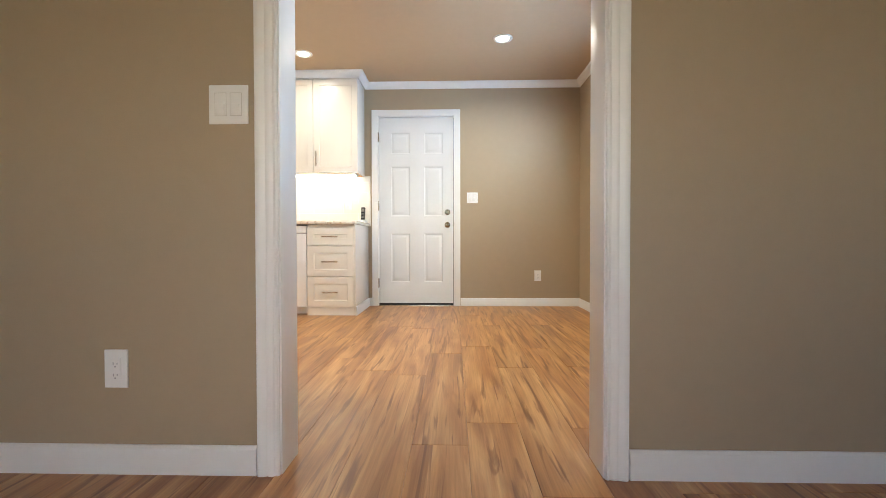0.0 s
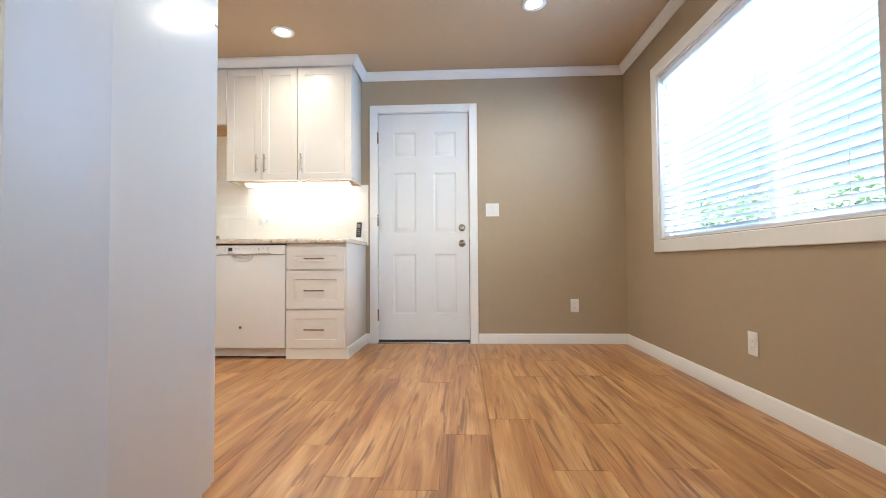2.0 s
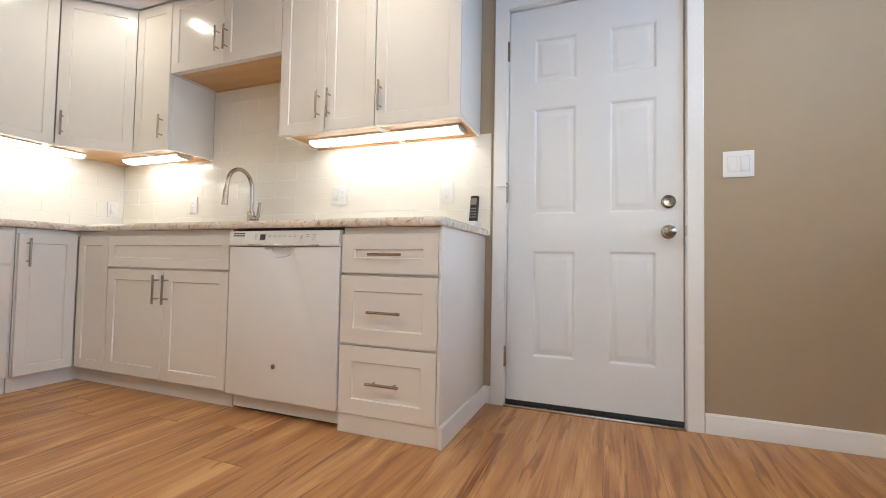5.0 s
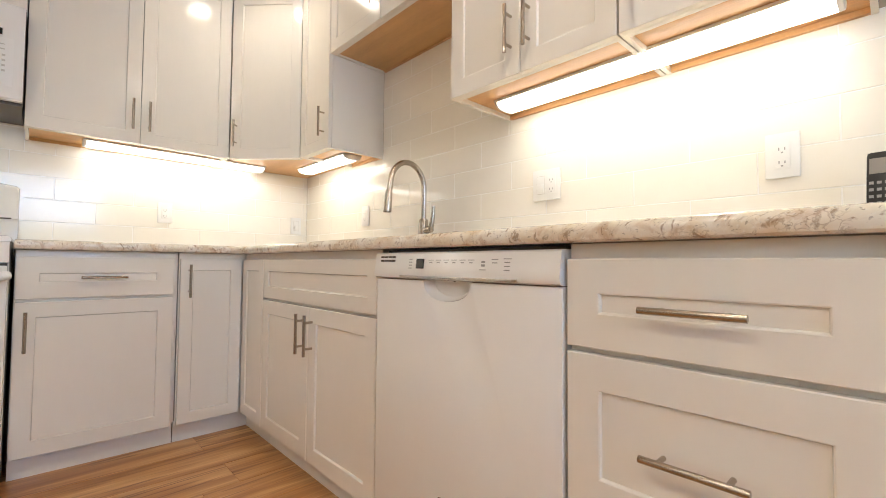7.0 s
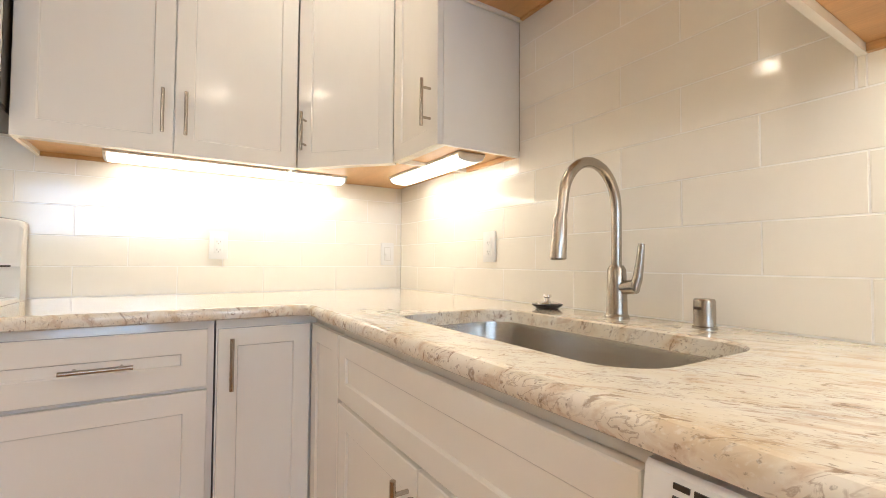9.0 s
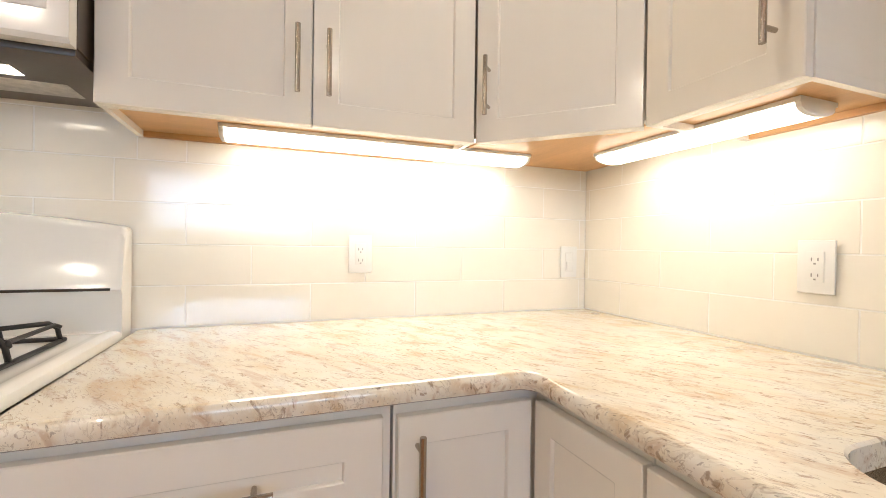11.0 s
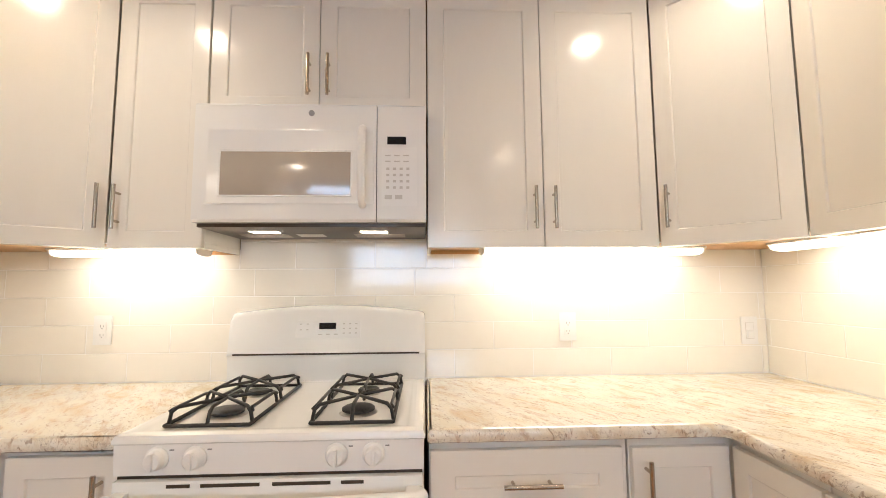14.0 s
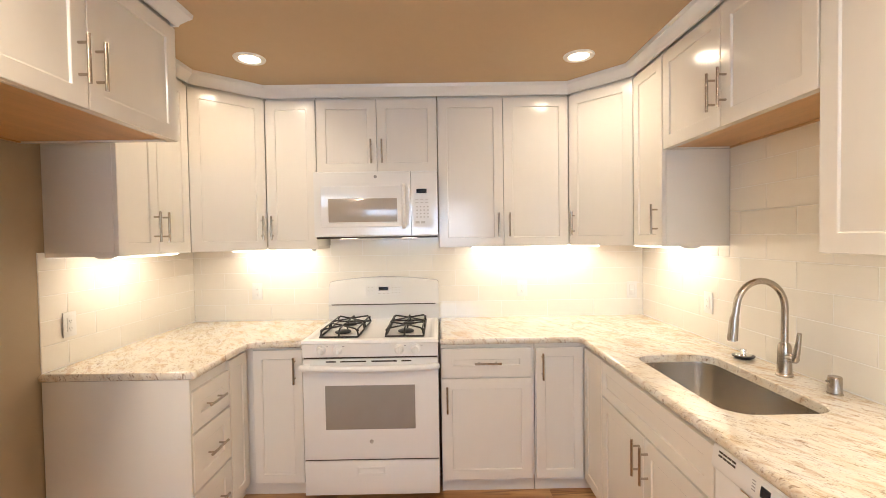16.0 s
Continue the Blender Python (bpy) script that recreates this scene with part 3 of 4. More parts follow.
corner = thing("base_cabinet", pose(0, 0, 0), "white corner base cabinet with two narrow doors", "cabinet", "base cabinets")
bm = bmesh.new()
plan = [(FXS + 0.002, FY + 0.02), (-2.436, FY + 0.02), (-2.436, YB - 0.02), (XL + 0.02, YB - 0.02), (XL + 0.02, 3.462), (FXS - 0.02, 3.462), (FXS - 0.02, FY + 0.02)]
loft(bm, [[(x, y, zz) for x, y in plan] for zz in (0.10, TOP - 0.002)])
part("body", bm, LACQUER, corner)
bm = box(box(bmesh.new(), FXS - 0.05, FY + 0.05, 0, -2.436, FY + 0.066, 0.1), FXS - 0.066, 3.462, 0, FXS - 0.05, FY + 0.05, 0.1)
part("toe_kick", bm, LACQUER, corner)
part("door", panel_front(bmesh.new(), FXS + 0.004, 0.088, -2.438, 0.835, FY, rail=0.05), LACQUER, corner)
d = part("door", panel_front(bmesh.new(), 3.466, 0.088, FY - 0.004, 0.835, 0, rail=0.05, m=STOVE_WALL), LACQUER, corner)
shared("handle", HANDLE, d, pose(FXS, 3.50, 0.735, 0, 0, 90))

# stove wall
w = 0.53
base_cabinet(STOVE_WALL @ pose(2.928, 0, 0), w, "white base cabinet with one drawer over one door beside the range",
             [("drawer", G, 0.676, w - 0.018, 0.838, (w / 2, 0.757, False)), ("door", G, 0.088, w - 0.018, 0.665, (0.035, 0.555, True))])
# left corner, mirrored
lcorner = thing("base_cabinet", pose(0, 0, 0), "white corner base cabinet with two narrow doors beside the range", "cabinet", "base cabinets")
bm = bmesh.new()
plan = [(FXS - 0.02, 2.155), (XL + 0.02, 2.155), (XL + 0.02, YL + 0.02), (-2.502, YL + 0.02), (-2.502, FYL - 0.02), (FXS - 0.02, FYL - 0.02)]
loft(bm, [[(x, y, zz) for x, y in plan] for zz in (0.10, TOP - 0.002)])
part("body", bm, LACQUER, lcorner)
bm = box(box(bmesh.new(), FXS - 0.05, FYL - 0.066, 0, -2.502, FYL - 0.05, 0.1), FXS - 0.066, FYL - 0.05, 0, FXS - 0.05, 2.155, 0.1)
part("toe_kick", bm, LACQUER, lcorner)
d = part("door", panel_front(bmesh.new(), FYL + 0.03, 0.088, 2.150, 0.845, 0, rail=0.05, m=STOVE_WALL), LACQUER, lcorner)
shared("handle", HANDLE, d, pose(FXS, 2.11, 0.735, 0, 0, 90))
part("door", panel_front(bmesh.new(), 2.505, 0.088, -FXS - 0.004, 0.845, 0, rail=0.05, m=LEFT_WALL), LACQUER, lcorner)
w = 0.335
lb = base_cabinet(LEFT_WALL @ pose(2.165, 0, 0), w, "white three-drawer base cabinet at the end of the short counter",
             [("drawer", G, 0.622, w - G, 0.802, (w / 2, 0.712, False)), ("drawer", G, 0.352, w - G, 0.612, (w / 2, 0.482, False)),
              ("drawer", G, 0.088, w - G, 0.342, (w / 2, 0.215, False))], depth=0.63)
part("end_panel", B(-0.012, 0.004, 0.0, 0.0, 0.64, TOP - 0.001, 0.001), LACQUER, lb)


def wall_cabinet(m, w, z0, z1, label, doors, depth=0.335, lip=0.02, name="wall_cabinet", group="wall cabinets"):
    """A wall cabinet with its doors at y = 0 and a bare wooden bottom set up behind a lip."""
    cab = thing(name, m, label, "cabinet", group)
    part("body", B(0.001, 0.021, z0 + lip, w - 0.001, depth, 2.40, 0.0008), LACQUER, cab)
    part("side_skirt", B(0.001, 0.021, z0, 0.014, depth, z0 + lip), LACQUER, cab)
    part("side_skirt", B(w - 0.014, 0.021, z0, w - 0.001, depth, z0 + lip), LACQUER, cab)
    part("bottom_rail", B(0.014, 0.021, z0, w - 0.014, 0.036, z0 + lip), LACQUER, cab)
    part("bottom", B(0.0145, 0.0365, z0 + lip - 0.004, w - 0.0145, depth - 0.001, z0 + lip - 0.0005), MAPLE, cab, "bare maple plywood bottom")
    part("hanging_rail", B(0.0145, depth - 0.014, z0 + 0.001, w - 0.0145, depth - 0.001, z0 + lip - 0.0045), MAPLE, cab, "bare maple rail against the wall")
    for f in doors:
        front(cab, *f)
    return cab


UZ, UT = 1.402, 2.34
SU = pose(0, UF, 0)
TU = pose(UX, 0, 0, 0, 0, 90)
LU = pose(0, ULY, 0, 0, 0, 180)


def pair(w, z0, z1, hz):
    return [("door", 0.0016, z0, w / 2 - 0.0016, z1, (w / 2 - 0.034, hz, True)), ("door", w / 2 + 0.0016, z0, w - 0.0016, z1, (w / 2 + 0.034, hz, True))]


wall_cabinet(SU @ pose(-0.935, 0, 0), 0.455, UZ, UT, "white single-door wall cabinet above the counter end", [("door", 0.002, UZ, 0.453, UT, (0.036, 1.54, True))])
w = 0.60
wall_cabinet(SU @ pose(-1.537, 0, 0), w, UZ, UT, "white two-door wall cabinet between sink and outside door", pair(w, UZ, UT, 1.54))
w = 0.872
wall_cabinet(SU @ pose(-2.412, 0, 0), w, 1.878, UT, "white short two-door wall cabinet over the sink", pair(w, 1.878, UT, 2.02), lip=0.012)
wall_cabinet(SU @ pose(-2.733, 0, 0), 0.318, UZ, UT, "narrow white wall cabinet between corner and sink", [("door", 0.002, UZ, 0.314, UT, (0.27, 1.54, True))])
w = 0.826
wall_cabinet(TU @ pose(2.929, 0, 0), w, UZ, UT, "white two-door wall cabinet beside the microwave", pair(w, UZ, UT, 1.54), depth=0.304)
w = 0.762
wall_cabinet(TU @ pose(2.165, 0, 0), w, 1.882, UT, "white short two-door wall cabinet above the microwave", pair(w, 1.882, UT, 2.01), lip=0.006, depth=0.304)
wall_cabinet(TU @ pose(1.846, 0, 0), 0.317, UZ, UT, "narrow white wall cabinet between microwave and diagonal corner", [("door", 0.002, UZ, 0.314, UT, (0.036, 1.54, True))], depth=0.304)
w = 0.55
lu = wall_cabinet(LU @ pose(2.195, 0, 0), w, UZ, UT, "white two-door wall cabinet over the short counter", pair(w, UZ, UT, 1.54), depth=0.327)


def corner_wall_cabinet(a, b, c, e, k, label, pull_at):
    """A diagonal corner cabinet: its door runs from a to b; e and c are the wall-side ends, k the corner."""
    cab = thing("wall_cabinet", pose(0, 0, 0), label, "cabinet", "wall cabinets")
    a, b = Vector(a), Vector(b)
    u = (b - a).normalized()
    nrm = Vector((u.y, -u.x))
    inn = [a - nrm * 0.021, b - nrm * 0.021]
    plan = [tuple(inn[0]), tuple(inn[1]), c, k, e]
    bm = bmesh.new()
    loft(bm, [[(x, y, zz) for x, y in plan] for zz in (UZ + 0.02, 2.40)])
    part("body", bm, LACQUER, cab)
    q = [inn[0], inn[1], inn[1] - nrm * 0.015, inn[0] - nrm * 0.015]
    bm = bmesh.new()
    loft(bm, [[(p.x, p.y, zz) for p in q] for zz in (UZ, UZ + 0.0195)])
    part("bottom_rail", bm, LACQUER, cab)
    bm = bmesh.new()
    shrink = [(x + (k[0] - x) * 0.04, y + (k[1] - y) * 0.04) for x, y in plan]
    loft(bm, [[(x, y, zz) for x, y in shrink] for zz in (UZ + 0.016, UZ + 0.0195)])
    part("bottom", bm, MAPLE, cab, "bare maple plywood bottom")
    m = pose(a.x, a.y, 0, 0, 0, math.degrees(math.atan2(u.y, u.x)))
    ln = (b - a).length
    d = part("door", panel_front(bmesh.new(), 0.001, UZ, ln - 0.001, UT, 0, m=m), LACQUER, cab)
    shared("handle", HANDLE, d, m @ pose(0.036 if pull_at == 0 else ln - 0.036, 0, 1.54))
    return cab


corner_wall_cabinet((UX, 3.757), (-2.735, UF), (-2.735, YB - 0.012), (XL + 0.012, 3.757), (XL + 0.012, YB - 0.012), "white diagonal corner wall cabinet between stove and sink", 0)
corner_wall_cabinet((-2.747, ULY), (UX, 1.844), (XL + 0.012, 1.844), (-2.747, YL + 0.012), (XL + 0.012, YL + 0.012), "white diagonal corner wall cabinet near the refrigerator space", 1)

# cabinet over the refrigerator space and the tall pantry beside it
w = 0.91
wall_cabinet(pose(-1.19, 1.858, 0, 0, 0, 180), w, 1.878, UT, "white deep two-door cabinet over the empty refrigerator space", pair(w, 1.878, UT, 2.02), depth=0.651, lip=0.012)
pantry = thing("pantry_cabinet", pose(0, 0, 0), "tall white pantry cabinet with a plain side and baseboard", "cabinet")
bm = bmesh.new()
side = [(1.08, 0.0), (1.69, 0.0), (1.69, 0.10), (1.73, 0.10), (1.73, 2.40), (1.08, 2.40)]
loft(bm, [[(x, y, zz) for y, zz in side] for x in (-1.185, -0.275)])
part("body", bm, LACQUER, pantry)
for i in range(2):
    for z0, z1, hz in ((0.105, 1.40, 1.0), (1.405, UT, 1.56)):
        x0 = 0.277 + i * 0.455
        d = part("door", panel_front(bmesh.new(), x0, z0, x0 + 0.452, z1, 0, m=pose(0, 1.751, 0, 0, 0, 180)), LACQUER, pantry)
        shared("handle", HANDLE, d, pose(-(x0 + (0.418 if i == 0 else 0.034)), 1.751, hz, 0, 0, 180))
part("side_baseboard", moulding(bmesh.new(), [(-0.275, 1.69), (-0.275, 1.08)], BASE), TRIM, pantry, "white painted baseboard along its side")


# ---- worktops ----
def worktop(name, outline, radii, hole, label):
    """A polished slab with a rounded edge; outline runs anticlockwise."""
    top = thing(name, pose(0, 0, 0), label, "worktop")
    pts = fillet(outline, radii, 5)
    t, z1 = 0.036, COUNTER_Z
    prof = [(0.012, z1), (0.006, z1 - 0.0015), (0.002, z1 - 0.006), (0, z1 - 0.013), (0, z1 - t + 0.012), (0.003, z1 - t + 0.004), (0.010, z1 - t)]
    loops = [[(p.x, p.y, zz) for p in offset_line(pts, d, True)] for d, zz in prof]
    bm = bmesh.new()
    loft(bm, loops, False, False)
    part("edge", bm, GRANITE, top, "rounded polished granite edge with brown patches")
    bm = bmesh.new()
    ends = [[bm.verts.new(p) for p in loops[i]] for i in (0, -1)]
    cut = []
    if hole:
        cut = loft(bm, [[(p.x, p.y, zz) for p in offset_line(hole, d, True)] for d, zz in ((-0.004, z1), (0, z1 - 0.004), (0, z1 - t))], False, False)
    for i in (0, -1):
        ring = ends[i]
        es = [bm.edges.new((ring[k], ring[(k + 1) % len(ring)])) for k in range(len(ring))]
        if hole:
            hl = cut[i]
            es += [bm.edges.get((hl[k], hl[(k + 1) % len(hl)])) for k in range(len(hl))]
        bmesh.ops.triangle_fill(bm, use_beauty=True, edges=es, normal=(0, 0, 1))
    part("slab", bm, GRANITE, top)
    return top


SX0, SX1, SY0, SY1 = -2.290, -1.610, 3.830, 4.182
sink_hole = fillet([(SX0, SY0), (SX1, SY0), (SX1, SY1), (SX0, SY1)], [0.085] * 4, 8)
CE = 0.026
worktop("worktop", [(XL + 0.002, 2.924), (FXS + CE, 2.924), (FXS + CE, FY - CE), (-0.425, FY - CE), (-0.425, YB - 0.002), (XL + 0.002, YB - 0.002)],
        [0, 0.004, 0.03, 0.02, 0, 0], sink_hole, "polished cream and brown granite worktop with an undermount sink cut-out")
worktop("worktop", [(XL + 0.002, 2.158), (XL + 0.002, YL + 0.002), (-2.145, YL + 0.002), (-2.145, FYL + CE), (FXS + CE, FYL + CE), (FXS + CE, 2.158)],
        [0, 0, 0, 0.02, 0.03, 0.004], None, "polished cream and brown granite worktop beside the refrigerator space")

# sink
sink = thing("sink", pose(0, 0, 0), "brushed stainless steel single-bowl undermount sink", "sink")
bm = bmesh.new()
rim = offset_line(sink_hole, -0.004, True)
flange = offset_line(sink_hole, -0.018, True)
loops = [[(p.x, p.y, 0.8635) for p in flange], [(p.x, p.y, 0.8635) for p in rim]]
for d, zz in ((-0.003, 0.855), (0.004, 0.72), (0.012, 0.695), (0.030, 0.682), (0.055, 0.678)):
    loops.append([(p.x, p.y, zz) for p in offset_line(sink_hole, d, True)])
cx, cy = (SX0 + SX1) / 2, (SY0 + SY1) / 2 + 0.05
last = loops[-1]
loops.append([(cx + 0.05 * math.cos(a), cy + 0.05 * math.sin(a), 0.674) for a in (math.atan2(p[1] - cy, p[0] - cx) for p in last)])
loft(bm, loops, False, True)
part("bowl", bm, STEEL, sink)
part("drain", lathe(bmesh.new(), [(0.0, 0.676), (0.03, 0.676), (0.042, 0.679), (0.048, 0.676), (0.05, 0.673)][::-1], 24, pose(cx, cy, 0)), CHROME, sink, "chrome drain ring")

# faucet
faucet = thing("faucet", pose(-1.966, 4.282, COUNTER_Z), "brushed nickel gooseneck pull-down faucet behind the sink", "faucet")
part("base", lathe(bmesh.new(), [(0.0, 0), (0.029, 0), (0.029, 0.006), (0.025, 0.012), (0.0235, 0.085), (0.022, 0.12), (0.016, 0.13), (0, 0.131)], 24), NICKEL, faucet)
arc = [(0, 0, 0.12), (0, 0, 0.27)] + [(0, -0.095 + 0.095 * math.cos(a), 0.27 + 0.105 * math.sin(a)) for a in (math.pi * k / 14 for k in range(1, 14))] + [(0, -0.193, 0.25), (0, -0.198, 0.235)]
part("spout", tube(bmesh.new(), arc, 0.0125, 16), NICKEL, faucet)
part("spray_head", tube(bmesh.new(), [(0, -0.197, 0.238), (0, -0.199, 0.225), (0, -0.203, 0.175), (0, -0.206, 0.145), (0, -0.206, 0.142)], [0.014, 0.016, 0.0175, 0.0185, 0.015], 16), NICKEL, faucet)
bm = tube(bmesh.new(), [(0.01, 0, 0.075), (0.052, 0, 0.080)], 0.017, 16)
tube(bm, [(0.047, 0, 0.076), (0.057, 0.0, 0.100), (0.062, 0.002, 0.14), (0.066, 0.003, 0.182)], [0.014, 0.0115, 0.0095, 0.0075], 12)
part("lever", bm, NICKEL, faucet)
gap = thing("air_gap", pose(-1.766, 4.297, COUNTER_Z), "small brushed nickel dishwasher air gap cap", "air gap")
part("cap", lathe(bmesh.new(), [(0, 0), (0.024, 0), (0.024, 0.004), (0.021, 0.006), (0.021, 0.058), (0.018, 0.062), (0, 0.063)], 24), NICKEL, gap)
part("slot", B(-0.012, -0.022, 0.04, 0.004, -0.0205, 0.046), DARK, gap, "dark vent slot")
plug = thing("sink_stopper", pose(-2.210, 4.292, COUNTER_Z), "black rubber sink stopper with a chrome knob on the granite", "stopper")
part("flange", lathe(bmesh.new(), [(0, 0), (0.030, 0), (0.044, 0.010), (0.045, 0.014), (0.030, 0.016), (0, 0.016)], 24), BLACK, plug)
part("knob", lathe(bmesh.new(), [(0.0, 0.016), (0.032, 0.016), (0.030, 0.020), (0.010, 0.022), (0.008, 0.032), (0.013, 0.036), (0.012, 0.042), (0, 0.043)], 20), CHROME, plug, "chrome knob")

# cordless phone
phone = thing("cordless_phone", pose(-0.487, 4.275, COUNTER_Z, 0, 0, -8), "black cordless handset upright in a small white cradle", "phone")
part("cradle", box(bmesh.new(), -0.035, -0.035, 0, 0.035, 0.035, 0.035, 0.01), PLASTIC, phone, "white charging cradle")
hs = part("handset", box(bmesh.new(), -0.022, -0.012, 0.022, 0.022, 0.013, 0.172, 0.009, m=pose(0, 0.005, 0, -8)), BLACK, phone)
part("screen", B(-0.016, -0.0130, 0.122, 0.016, -0.0116, 0.156, m=pose(0, 0.005, 0, -8)), OVEN_GLASS, hs, "grey screen")
for r in range(4):
    for c in range(3):
        part("key", B(-0.016 + c * 0.012, -0.0134, 0.054 + r * 0.015, -0.009 + c * 0.012, -0.0118, 0.060 + r * 0.015, m=pose(0, 0.005, 0, -8)), PRINT, hs)


# ---- appliances ----
def bars(name, parent, at, mat, m):
    """Small printed marks on a face that looks to -y: (x, z, width, height)."""
    for x, z, ww, hh in at:
        part(name, B(x - ww / 2, -0.0012, z - hh / 2, x + ww / 2, 0.001, z + hh / 2, m=m), mat, parent)


dw = thing("dishwasher", SINK_WALL @ pose(-1.535, 0, 0), "white built-in dishwasher with front control strip", "dishwasher")
W = 0.625
part("body", B(0.012, 0.03, 0.09, W - 0.012, 0.58, TOP - 0.004), DARK, dw)
notch = [(0.298 + 0.084 * math.cos(a), 0.7785 - 0.050 * math.sin(a) ** 0.8) for a in (math.pi * k / 16 for k in range(17))]
face = [(0.002, 0.082), (W + 0.001, 0.082), (W + 0.001, 0.7785)] + notch + [(0.002, 0.7785)]
bm = bmesh.new()
loft(bm, [[(p.x, y, p.y) for p in offset_line(face, d, True)] for y, d in ((0.03, 0.0), (0.0, 0.0), (-0.003, 0.001), (-0.004, 0.004))])
dpanel = part("door_panel", bm, ENAMEL, dw)
bm = bmesh.new()
loft(bm, [[(0.298 + (x - 0.298) * k, y, 0.7785 - (0.7785 - z) * k) for x, z in notch] for y, k in ((-0.001, 1.0), (0.010, 0.94), (0.022, 0.8), (0.027, 0.5), (0.028, 0.05))], False, False, closed=False)
part("grip_pocket", bm, ENAMEL, dpanel, "white scooped grip pocket")
bm = bmesh.new()
prof = [(0.03, 0.7805), (-0.004, 0.7805), (-0.011, 0.784), (-0.0145, 0.794), (-0.012, 0.812), (-0.007, 0.848), (-0.002, 0.853), (0.03, 0.853)]
loft(bm, [[(x, y, z) for y, z in prof] for x in (0.002, W + 0.001)])
strip = part("control_panel", bm, ENAMEL, dw)
tilt = pose(0, -0.0105, 0.823, -8)
part("display", B(0.194, -0.003, -0.014, 0.223, 0.004, 0.012, m=tilt), DISPLAY, strip, "small black display")
for r in range(2):
    for k in range(4):
        part("vent_slot", B(0.03 + k * 0.018, -0.002, 0.004 + r * 0.011, 0.044 + k * 0.018, 0.004, 0.009 + r * 0.011, m=tilt), DARK, strip)
bars("marking", strip, [(0.250 + 0.028 * k, 0.002, 0.010, 0.0022) for k in range(6)] + [(0.250 + 0.028 * k, 0.0085, 0.019, 0.0016) for k in range(6)] +
     [(0.168, -0.013 + 0.008 * k, 0.012, 0.0022) for k in range(4)] + [(0.428, -0.004, 0.010, 0.005), (0.428, 0.004, 0.010, 0.004), (0.428, -0.014, 0.018, 0.0016)] +
     [(0.462, 0.002, 0.014, 0.0022), (0.462, 0.010, 0.018, 0.0016)] + [(0.497, -0.014 + 0.0085 * k, 0.015, 0.0022) for k in range(3)] + [(0.497, 0.011, 0.021, 0.0016)], PRINT, tilt)
part("chrome_strip", B(0.125, -0.0158, 0.7845, 0.525, -0.010, 0.7905, 0.001), CHROME, strip, "thin bright metal strip")
part("badge", lathe(bmesh.new(), [(0, 0), (0.011, 0), (0.011, 0.002), (0, 0.003)], 20, pose(0.285, -0.004, 0.235, 90)), NICKEL, dw, "round metal badge")
part("toe_panel", B(0.006, 0.045, 0.012, W - 0.006, 0.06, 0.085), ENAMEL, dw)

RG = pose(-2.66, 2.163, 0, 0, 0, 90)
W = 0.756
rng = thing("gas_range", RG, "white freestanding gas range with black cast-iron grates", "stove")
part("body", B(0.004, 0.03, 0.03, W - 0.004, 0.66, 0.89, 0.003), ENAMEL, rng)
for x in (0.05, W - 0.05):
    for y in (0.08, 0.6):
        part("foot", tube(bmesh.new(), [(x, y, 0), (x, y, 0.035)], 0.016, 10), BLACK, rng)
bm = bmesh.new()   # cooktop pan with a raised rim
P = lambda i, z: [(0.0 + i, -0.012 + i * 0.9, z), (W - i, -0.012 + i * 0.9, z), (W - i, 0.60 - i * 0.2, z), (0.0 + i, 0.60 - i * 0.2, z)]
loft(bm, [P(0.004, 0.8875), P(0, 0.891), P(0.0005, 0.899), P(0.005, 0.908), P(0.015, 0.912), P(0.030, 0.912), P(0.045, 0.9075), P(0.07, 0.906)])
part("cooktop", bm, ENAMEL, rng)
bm = bmesh.new()   # back guard with an arched top
xs2 = [0, 0.004, 0.012] + [W * k / 20 for k in range(1, 20)] + [W - 0.012, W - 0.004, W]
arch = lambda x: 1.168 + 0.030 * (1 - ((x - W / 2) / (W / 2)) ** 2) - (0.012 if x in (0, W) else 0.004 if min(x, W - x) < 0.005 else 0)
sec = []
for x in xs2:
    top = arch(x)
    sec.append([(x, 0.665, 0.89), (x, 0.595, 0.89), (x, 0.595, 0.995), (x, 0.585, 1.012), (x, 0.592, 1.03), (x, 0.610, top - 0.02), (x, 0.622, top - 0.004), (x, 0.640, top), (x, 0.665, top)])
loft(bm, sec)
guard = part("back_guard", bm, ENAMEL, rng)
# solid dark strip on the guard in place of a shaded gap
part("guard_gap_shade", B(0.022, 0.5838, 1.010, W - 0.022, 0.592, 1.0165), DARK, guard, "thin dark strip for the shade of a gap")
tl = pose(W / 2 + 0.002, 0.5985, 1.108, -9)
part("touch_panel", B(-0.125, -0.001, -0.035, 0.125, 0.004, 0.03, m=tl), PLASTIC, guard, "white printed touch panel")
part("clock_display", B(-0.035, -0.003, -0.002, 0.03, 0.004, 0.022, m=tl), DISPLAY, guard, "black clock display")
bars("key_mark", guard, [(-0.105 + 0.025 * (k % 2), 0.018 - 0.022 * (k // 2), 0.008, 0.0035) for k in range(4)] +
     [(0.06 + 0.024 * (k % 3), 0.018 - 0.018 * (k // 3), 0.008, 0.004) for k in range(9)] + [(-0.03 + 0.03 * k, -0.022, 0.014, 0.004) for k in range(3)], KEY, tl @ pose(0, -0.0012, 0))
bm = bmesh.new()   # knob panel
loft(bm, [[(x, y, z) for y, z in ((0.03, 0.887), (-0.008, 0.887), (-0.004, 0.814), (0.03, 0.812))] for x in (0.004, W - 0.004)])
kp = part("knob_panel", bm, ENAMEL, rng)
